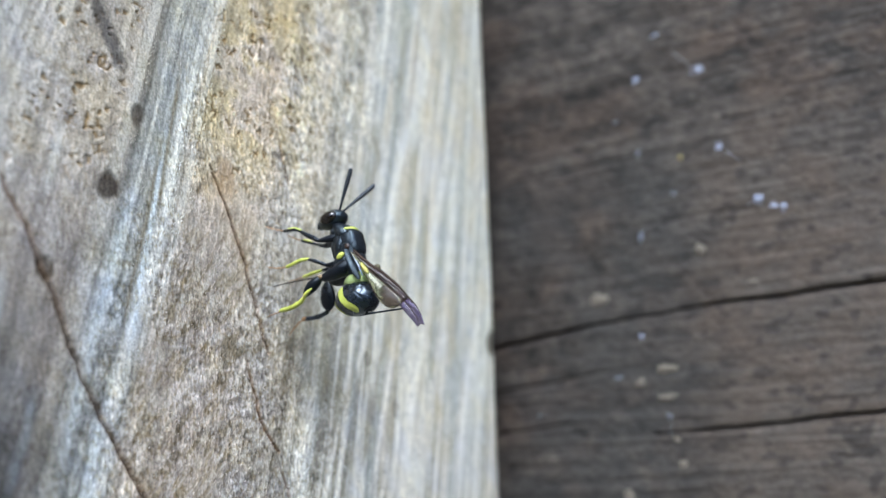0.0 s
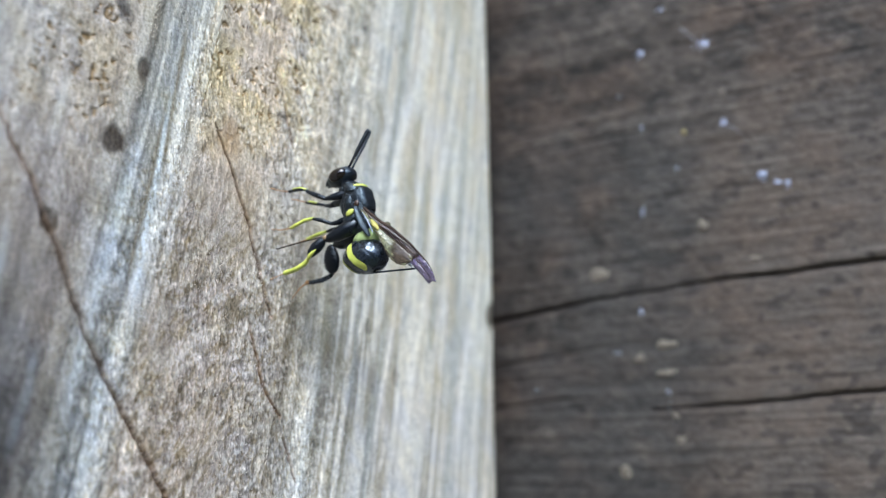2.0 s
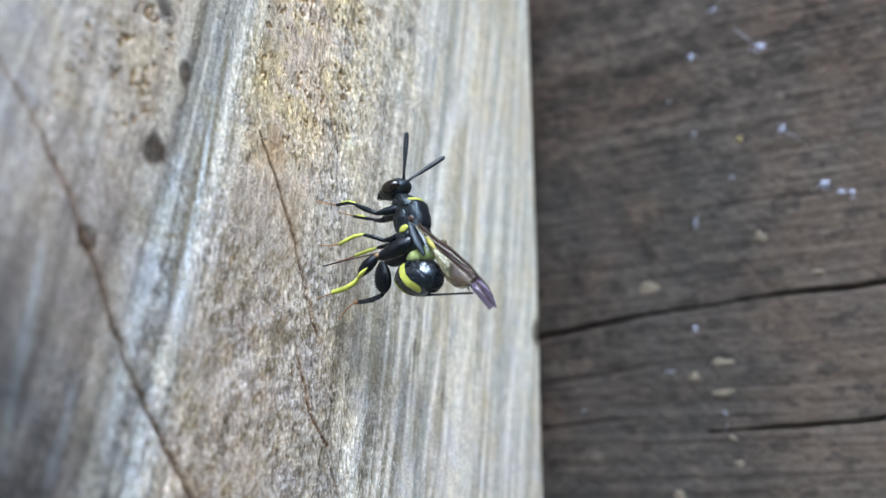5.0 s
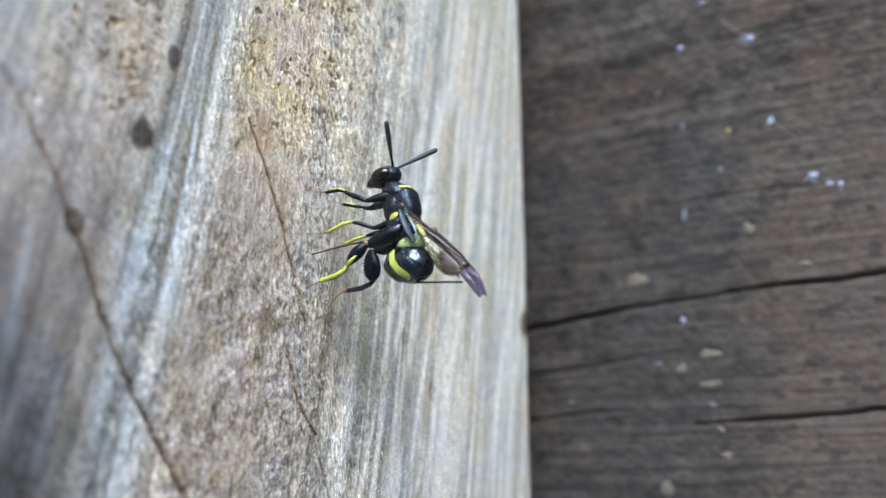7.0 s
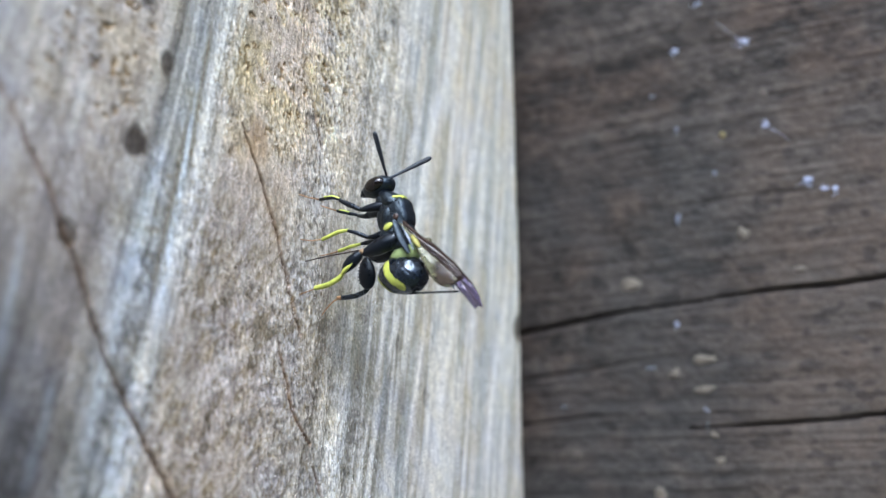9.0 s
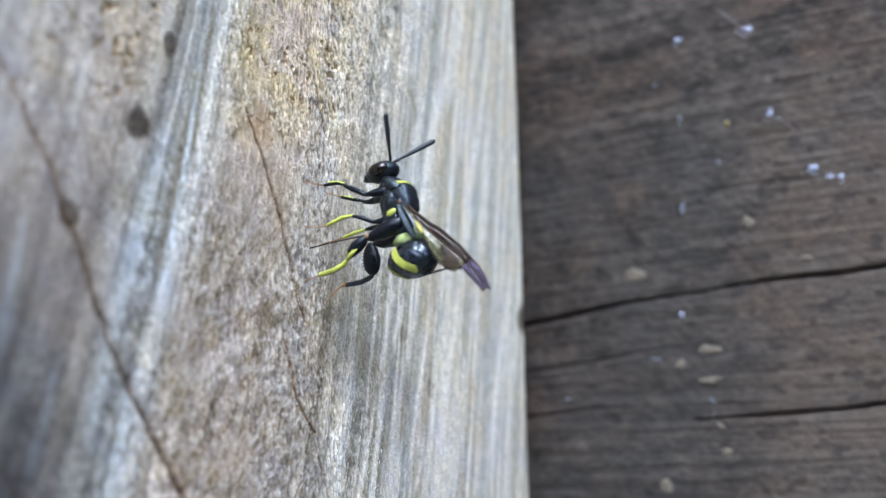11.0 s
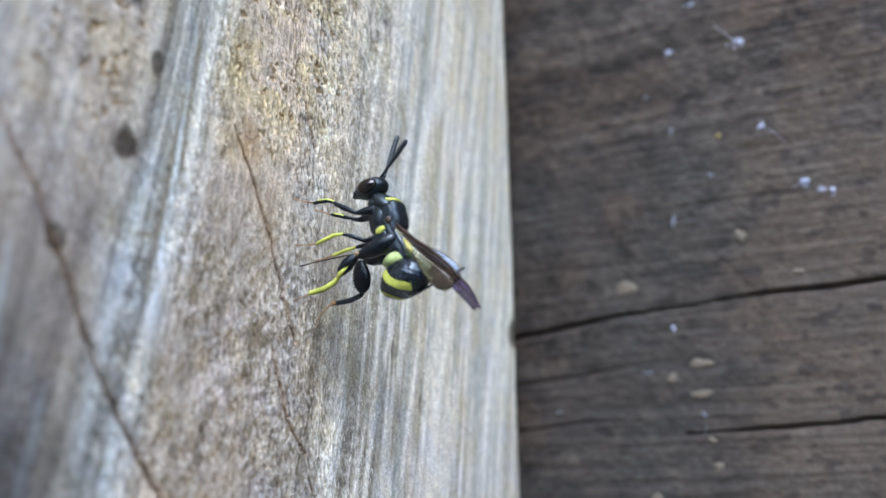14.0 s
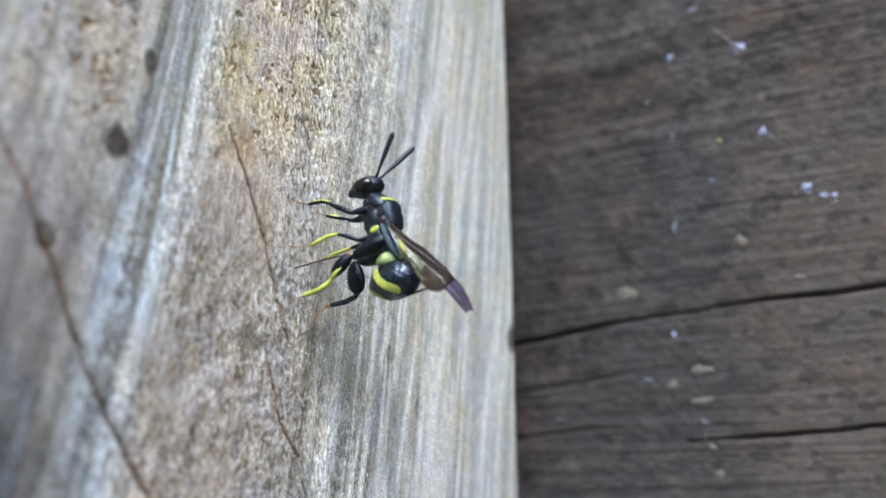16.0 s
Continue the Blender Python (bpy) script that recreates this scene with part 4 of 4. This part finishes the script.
        if near:
            part("vein", tube(bmesh.new(), split[:-1], [0.03, 0.035, 0.035, 0.03, 0.025, 0.02], 8), VEIN, fw)
        # the far lobe takes the skin with reflected sky in its colour
        hw = part("hind_wing", blade(fold, lobe, 0.16, side), WING_CLEAR if near else WING_PALE_SKY, wasp, "clear amber hind wing lobe" if near else "clear hind wing lobe, tinted pale blue for reflected sky")
        rim = [tuple(v) for v in resample(lobe, 12)[4:]]
        part("vein", tube(bmesh.new(), rim, [0.02] + [0.03] * (len(rim) - 2) + [0.02], 6), VEIN, hw)
        if near:
            part("wing_web", blade([LOBE[4], LOBE[6], LOBE[8]], [FOLD[4], FOLD[5], FOLD[6]], 0.1, 1, 10, 6), WING_WEB, hw, "brown tinted end of the wing lobe")
            part("wing_fold", tube(bmesh.new(), [(9.3, 1.3, 1.9), (9.62, 1.3, 0.95), (10.0, 1.25, 0.1), (10.5, 1.15, -0.85)], [0.18, 0.32, 0.36, 0.18], 12, 0.4), BLACK, hw, "black plate beside the wing root")
            part("wing_fold", tube(bmesh.new(), [(10.02, 1.3, 1.3), (10.55, 1.32, 0.47), (11.05, 1.28, -0.7)], [0.04, 0.09, 0.05], 10, 0.5), WING_PALE_SKY, hw, "pale crease of the wing root")
        p["fore_" + tag], p["hind_" + tag] = fw, hw
    # legs: thigh line, shin line, foot line
    legs = []

    def add(name, hip, foot, ob):
        legs.append((ob, Vector(hip), Vector(foot)))
        return ob

    add("hind", (8.6, 0.9, 0.4), (-0.05, 1.65, -3.85),
        leg("hind_leg", wasp, [(9.2, 0.7, 0.6), (8.4, 1.0, 0.15), (7.35, 1.2, -0.3), (6.4, 1.35, -0.62), (6.1, 1.45, -0.62), (5.78, 1.5, -0.85), (5.25, 1.6, -1.33), (4.8, 1.7, -1.8), (4.5, 1.72, -2.2)],
            [0.6, 0.75, 0.66, 0.38, 0.25, 0.46, 0.56, 0.44, 0.2], [(4.48, 1.75, -2.3), (4.1, 1.75, -2.7), (3.2, 1.75, -3.1), (2.4, 1.72, -3.28), (1.7, 1.7, -3.36)],
            [(1.8, 1.7, -3.4), (0.9, 1.7, -3.62), (-0.02, 1.65, -3.85)], (YELLOW, BLACK), 0.21))
    part("thigh_stripe", tube(bmesh.new(), [(5.5, 1.95, -1.55), (5.15, 2.02, -1.83), (4.8, 1.98, -2.08), (4.5, 1.85, -2.33)], [0.06, 0.15, 0.2, 0.15]), YELLOW, legs[0][0], "yellow stripe along the lower thigh")
    part("trochanter", blob(bmesh.new(), (6.22, 1.5, -0.55), (0.3, 0.3, 0.24), 0), TAN, legs[0][0], "tan joint below the coxa")
    fem = bmesh.new()
    far = part("hind_leg", tube(bmesh.new(), [(8.6, -0.7, 0.2), (7.3, -1.0, -0.25), (5.9, -1.2, -0.5), (5.3, -1.3, -0.65)], [0.8, 0.98, 0.72, 0.3]), SLEEK, wasp)
    blob(fem, (4.8, -1.4, -1.95), (0.82, 0.42, 1.42), 6, lambda v: Vector((v.x * (1 - 0.15 * v.z), v.y, v.z)))
    for k in range(7):
        z = -1.1 - 0.28 * k
        x = 4.8 - 0.82 * math.sqrt(max(0.05, 1 - ((z + 1.95) / 1.42) ** 2)) + 0.06
        tube(fem, [(x + 0.15, -1.4, z), (x - 0.2, -1.4, z - 0.04)], [0.14, 0.03], 6)
    part("femur", fem, SLEEK, far, "swollen black hind thigh with a toothed edge")
    part("tibia", tube(bmesh.new(), [(4.9, -1.6, -3.15), (4.5, -1.6, -3.5), (3.6, -1.6, -3.82), (2.6, -1.6, -3.92), (2.0, -1.6, -3.92)], [0.16, 0.22, 0.24, 0.22, 0.2]), GLOSS, far)
    part("tibia_tip", tube(bmesh.new(), [(2.1, -1.6, -3.92), (1.72, -1.6, -3.92)], [0.21, 0.2]), ORANGE, far)
    part("knee", tube(bmesh.new(), [(5.02, -1.6, -2.95), (4.9, -1.6, -3.2)], [0.14, 0.18]), ORANGE, far)
    part("tarsus", tube(bmesh.new(), [(1.8, -1.6, -3.95), (1.3, -1.6, -4.15), (0.9, -1.6, -4.45), (0.4, -1.6, -4.9), (0.0, -1.6, -5.37)], [0.09, 0.07, 0.08, 0.06, 0.05], 8), ORANGE, far)
    add("hind", (8.6, -0.8, 0.4), (0, -1.6, -5.37), far)
    add("fore", (8.2, 0.6, 3.5), (0, 1.7, 4.85),
        leg("fore_leg", wasp, [(8.3, 0.5, 3.5), (7.6, 0.7, 3.38), (6.8, 1.05, 3.22), (6.12, 1.3, 3.1), (5.9, 1.32, 3.2), (5.0, 1.4, 3.62), (4.14, 1.5, 4.02)], [0.36, 0.42, 0.33, 0.17, 0.21, 0.25, 0.16],
            [(4.2, 1.5, 4.1), (3.4, 1.52, 4.32), (2.11, 1.5, 4.26)], [(2.1, 1.5, 4.26), (1.0, 1.6, 4.5), (0.02, 1.7, 4.85)], (SLEEK, YELLOW), 0.15, [(4.1, 1.54, 4.2), (3.4, 1.56, 4.44), (2.6, 1.56, 4.42)]))
    add("fore", (8.2, -0.6, 3.4), (0, -1.5, 4.4),
        leg("fore_leg", wasp, [(8.0, -0.5, 3.35), (7.0, -0.7, 3.2), (5.6, -1.0, 3.1), (4.9, -1.2, 3.02), (4.16, -1.3, 3.14)], [0.36, 0.4, 0.34, 0.22, 0.16],
            [(4.16, -1.3, 3.2), (3.2, -1.35, 3.42), (1.91, -1.4, 3.76)], [(1.9, -1.4, 3.76), (1.0, -1.45, 4.05), (0.02, -1.5, 4.4)], (SLEEK, YELLOW), 0.15, [(3.2, -1.3, 3.52), (2.7, -1.33, 3.68), (2.2, -1.35, 3.8)]))
    add("mid", (8, 0.9, 1.0), (0, 1.6, 0.93),
        leg("mid_leg", wasp, [(8.2, 0.7, 1.2), (7.2, 0.85, 0.85), (6.56, 0.95, 0.78), (5.7, 1.25, 1.15), (4.86, 1.5, 1.38)], [0.3, 0.26, 0.17, 0.2, 0.14],
            [(4.9, 1.5, 1.42), (3.9, 1.55, 1.32), (2.41, 1.6, 0.79)], [(2.4, 1.6, 0.79), (1.2, 1.6, 0.72), (0.02, 1.6, 0.93)], (YELLOW, BLACK), 0.16))
    add("mid", (8, -0.9, 1.0), (0, -1.5, -0.1),
        leg("mid_leg", wasp, [(7.8, -0.7, 1.0), (6.4, -0.9, 0.8), (5.2, -1.1, 0.72), (4.45, -1.2, 0.66)], [0.3, 0.26, 0.2, 0.14],
            [(4.5, -1.2, 0.66), (3.3, -1.3, 0.5), (2.0, -1.4, 0.19)], [(2.0, -1.4, 0.19), (1.0, -1.45, 0.0), (0.02, -1.5, -0.1)], (YELLOW, BLACK), 0.15))
    add("needle", (7.6, 0, -0.2), (-0.3, 0.85, -0.92), p.pop("ovipositor"))
    return p, legs


WASP, LEGS = build_wasp()


# ---- lint and chips caught on the dark plank ----
def fleck(name, x, z, size, mat, label, lean=0.0, tail=None, fibres=0):
    bm = bmesh.new()
    rnd = random.Random(int(x * 100 + z * 7))
    for k in range(3 if fibres else 4):
        k = 0.5 if fibres else 1.0
        blob(bm, (rnd.uniform(-0.4, 0.4) * size[0], rnd.uniform(-0.1, 0.1) - 0.12, rnd.uniform(-0.3, 0.3) * size[1]), (k * size[0] * rnd.uniform(0.4, 0.7), 0.2, k * size[1] * rnd.uniform(0.45, 0.75)), lean, None, 6, 10)
    for k in range(fibres):
        a, b = [(rnd.gauss(0, 0.55) * size[0], rnd.uniform(-0.4, -0.05), rnd.gauss(0, 0.55) * size[1]) for _ in range(2)]
        tube(bm, [a, [0.5 * (p + q) + rnd.uniform(-0.2, 0.2) for p, q in zip(a, b)], b], [0.03, 0.045, 0.03], 5)
    if tail:
        tube(bm, [(0, 0, 0), (tail[0] * 0.5, 0.15, tail[1] * 0.45), (tail[0], 0, tail[1])], [0.022, 0.016, 0.012], 6)
    ob = part(name, bm, mat)
    ob.location = (x * MM, -0.0001, z * MM)
    return tagged(ob, label, name.split("_")[-1], "flecks on the plank")


TUFT = "small pale tuft of lint caught on the dark plank"
for x, z, size, tail in ((17.14, 30.4, (0.7, 0.7), None), (25.5, 30.0, (1.2, 0.7), (-3.0, 3.2)), (27.5, 19.5, (0.6, 0.7), (3.0, -2.6)), (33.8, 11.0, (0.7, 0.5), None),
                         (34.8, 10.8, (0.65, 0.55), None), (32.1, 12.1, (0.9, 0.7), (-1.6, -0.6)), (15.7, -3.3, (0.55, 0.55), None), (20.4, 35.8, (0.9, 0.4), None)):
    fleck("lint_tuft", x, z, size, LINT, TUFT, 0.0, tail, 14)
for x, z, size in ((16.6, 9.4, (0.5, 1.4)), (16.9, 20.7, (0.4, 1.0)), (14.1, 25.2, (0.9, 0.4)), (0.6, -12.8, (0.6, 0.6)), (12.5, -8.4, (1.6, 0.3)), (18.6, -13.6, (0.6, 1.0)), (21.3, 14.4, (0.6, 0.5))):
    fleck("dust_film", x, z, size, DUST, "faint bluish film of dust on the dark plank", 0.0, None, 10)
for x, z, size in ((10.4, 2.0, (1.7, 1.0)), (18.5, -7.7, (1.6, 0.85)), (15.0, -9.4, (1.0, 0.8)), (19.4, -16.5, (0.55, 0.55)), (12.6, -23.1, (0.9, 1.1)), (24.0, 6.8, (0.9, 0.9)), (18.8, -11.2, (1.6, 0.6)), (20.0, -19.5, (0.7, 0.6)), (30.5, 2.0, (1.2, 0.5))):
    fleck("wood_chip", x, z, size, CHIP, "tan splinter of wood lying on the dark plank")
for x, z, size in ((22.5, 19.0, (0.5, 0.5)),):
    fleck("lichen_speck", x, z, size, RUST, "yellow speck of lichen on the dark plank")


# ---- movement: seconds, body out, body forward, lean, gaster lift, far wing spread, antenna ways ----
MOVES = [
    (0, -0.30, -0.44, 1.0, 6, 5.5, (0.42, -0.08, 0.91), (0.51, 0.57, 0.65)),
    (0.5, -0.39, -0.34, 1.5, 7, 5.5, (0.37, -0.41, 0.83), (0.58, 0.64, 0.51)),
    (1, -0.18, 0.17, 1.6, 7, 4.5, (0.42, -0.25, 0.87), (0.55, 0.60, 0.58)),
    (1.5, 0.14, 0.39, 3.0, 5.5, 3, (0.57, -0.20, 0.80), (0.36, 0.40, 0.84)),
    (2, 0.09, 0.04, 2.0, 2.5, 0, (0.64, -0.13, 0.76), (0.29, 0.31, 0.91)),
    (2.5, -0.06, -0.25, -0.1, 3.6, 0, (0.67, -0.15, 0.73), (0.31, 0.33, 0.89)),
    (3, -0.07, 0.07, -0.2, 5, 0, (0.55, -0.18, 0.81), (0.43, 0.48, 0.76)),
    (3.5, -0.11, 0.07, -0.0, 3, 0, (0.68, -0.10, 0.73), (0.43, 0.46, 0.78)),
    (4, 0.09, -0.18, -2.0, 4, 0, (0.45, -0.28, 0.85), (0.56, 0.60, 0.57)),
    (4.2, 0.15, -0.19, -1.0, 3, 0, (0.25, -0.15, 0.96), (0.58, 0.59, 0.57)),
    (6.5, 0.08, -0.02, 0.2, 3.5, 0, (0.19, -0.29, 0.94), (0.61, 0.60, 0.53)),
    (7, 0.15, -0.05, 0.1, 0.5, 0, (0.19, -0.53, 0.83), (0.63, 0.63, 0.45)),
    (7.5, 0.00, 0.00, 0.0, 1.5, 0, (0.31, -0.43, 0.85), (0.53, 0.52, 0.67)),
    (8, 0.01, 0.18, 1.8, 2.2, 0, (0.28, -0.50, 0.82), (0.61, 0.57, 0.55)),
    (8.5, -0.11, -0.16, 0.1, 2.4, 0, (0.14, -0.46, 0.87), (0.64, 0.59, 0.49)),
    (9, 0.02, -0.33, 0.3, 2.2, 0, (0.09, -0.59, 0.80), (0.64, 0.61, 0.47)),
    (9.2, 0.13, -0.18, 1.6, 2, 0, (0.16, -0.56, 0.81), (0.60, 0.57, 0.56)),
    (11.3, -0.27, -0.23, -1.1, 20.6, 2, (0.23, -0.51, 0.83), (0.64, 0.60, 0.48)),
    (11.5, -0.30, -0.14, -1.1, 28, 6, (0.23, -0.25, 0.94), (0.63, 0.60, 0.49)),
    (12, -0.27, -0.16, -1.0, 32, 10, (0.46, -0.15, 0.87), (0.49, 0.47, 0.73)),
    (12.5, -0.27, -0.06, 2.0, 27, 11, (0.56, -0.06, 0.83), (0.38, 0.39, 0.84)),
    (13, -0.40, -0.22, -1.3, 30, 12, (0.40, -0.09, 0.91), (0.57, 0.51, 0.64)),
    (13.5, -0.22, -0.03, -1.4, 24.5, 8, (0.66, -0.23, 0.72), (0.29, 0.40, 0.87)),
    (14, -0.35, -0.25, -1.6, 27, 11, (0.74, -0.17, 0.65), (0.20, 0.27, 0.94)),
    (14.5, -0.22, -0.22, -1.6, 34, 12, (0.73, -0.18, 0.66), (0.34, 0.38, 0.86)),
    (15, -0.36, -0.23, -3.0, 29, 7, (0.37, -0.27, 0.89), (0.55, 0.53, 0.65)),
    (15.5, -0.31, -0.12, -3.0, 23, 4, (0.33, -0.11, 0.94), (0.62, 0.59, 0.52)),
    (16, -0.37, -0.07, -3.0, 20, 3.5, (0.58, -0.27, 0.77), (0.53, 0.50, 0.68)),
]


def about(pivot, degrees):
    """A turn about the insect's cross axis through a place."""
    q = at(pivot)
    return Matrix.Translation(q) @ Matrix.Rotation(-radians(degrees), 4, "Y") @ Matrix.Translation(-q)


def twist(a, b, degrees):
    """A turn about the line from a to b."""
    p, q = at(a), at(b)
    return Matrix.Translation(p) @ Matrix.Rotation(radians(degrees), 4, q - p) @ Matrix.Translation(-p)


def motions():
    keys = {name: [] for name in WASP}
    steps = [[] for _ in LEGS]
    for t, out, ahead, lean, lift, spread, way_a, way_b in MOVES:
        body = Matrix.Translation(at((out, 0, ahead))) @ about((8.84, 0, 2.78), lean)
        for name in ("head", "thorax"):
            keys[name].append((t, body))
        keys["gaster"].append((t, body @ about((9.72, 0, -0.4), lift)))
        keys["waist"].append((t, body @ about((9.72, 0, -0.4), lift * 0.3)))
        held = lift * 0.1 + 0.7 * max(0.0, -lean)
        for name in ("fore_near", "hind_near"):
            keys[name].append((t, body @ about((9.5, 1.0, 2.3), held) @ twist((9.6, 1.0, 2.2), (16.6, 0.35, -5.8), 1.3 * max(0.0, lift - 12))))
        keys["fore_far"].append((t, body @ about((9.5, -1.0, 2.3), held - 1)))
        keys["hind_far"].append((t, body @ about((9.5, -1.0, 2.3), held + spread - 5.5)))
        for name, base, way in (("antenna_a", (8.0, 0.3, 5.97), way_a), ("antenna_b", (7.98, -0.3, 5.99), way_b)):
            turn = Vector((0, 0, 1)).rotation_difference(Vector(way)).to_matrix().to_4x4()
            keys[name].append((t, Matrix.Translation(body @ at(base)) @ turn))
        for rows, (ob, hip, foot) in zip(steps, LEGS):
            f, h = at(foot), at(hip)
            turn = (h - f).rotation_difference(body @ h - f).to_matrix().to_4x4()
            rows.append((t, Matrix.Translation(f) @ turn @ Matrix.Translation(-f)))
    for name, rows in keys.items():
        walk(WASP[name], rows)
    for (ob, hip, foot), rows in zip(LEGS, steps):
        walk(ob, rows)


motions()
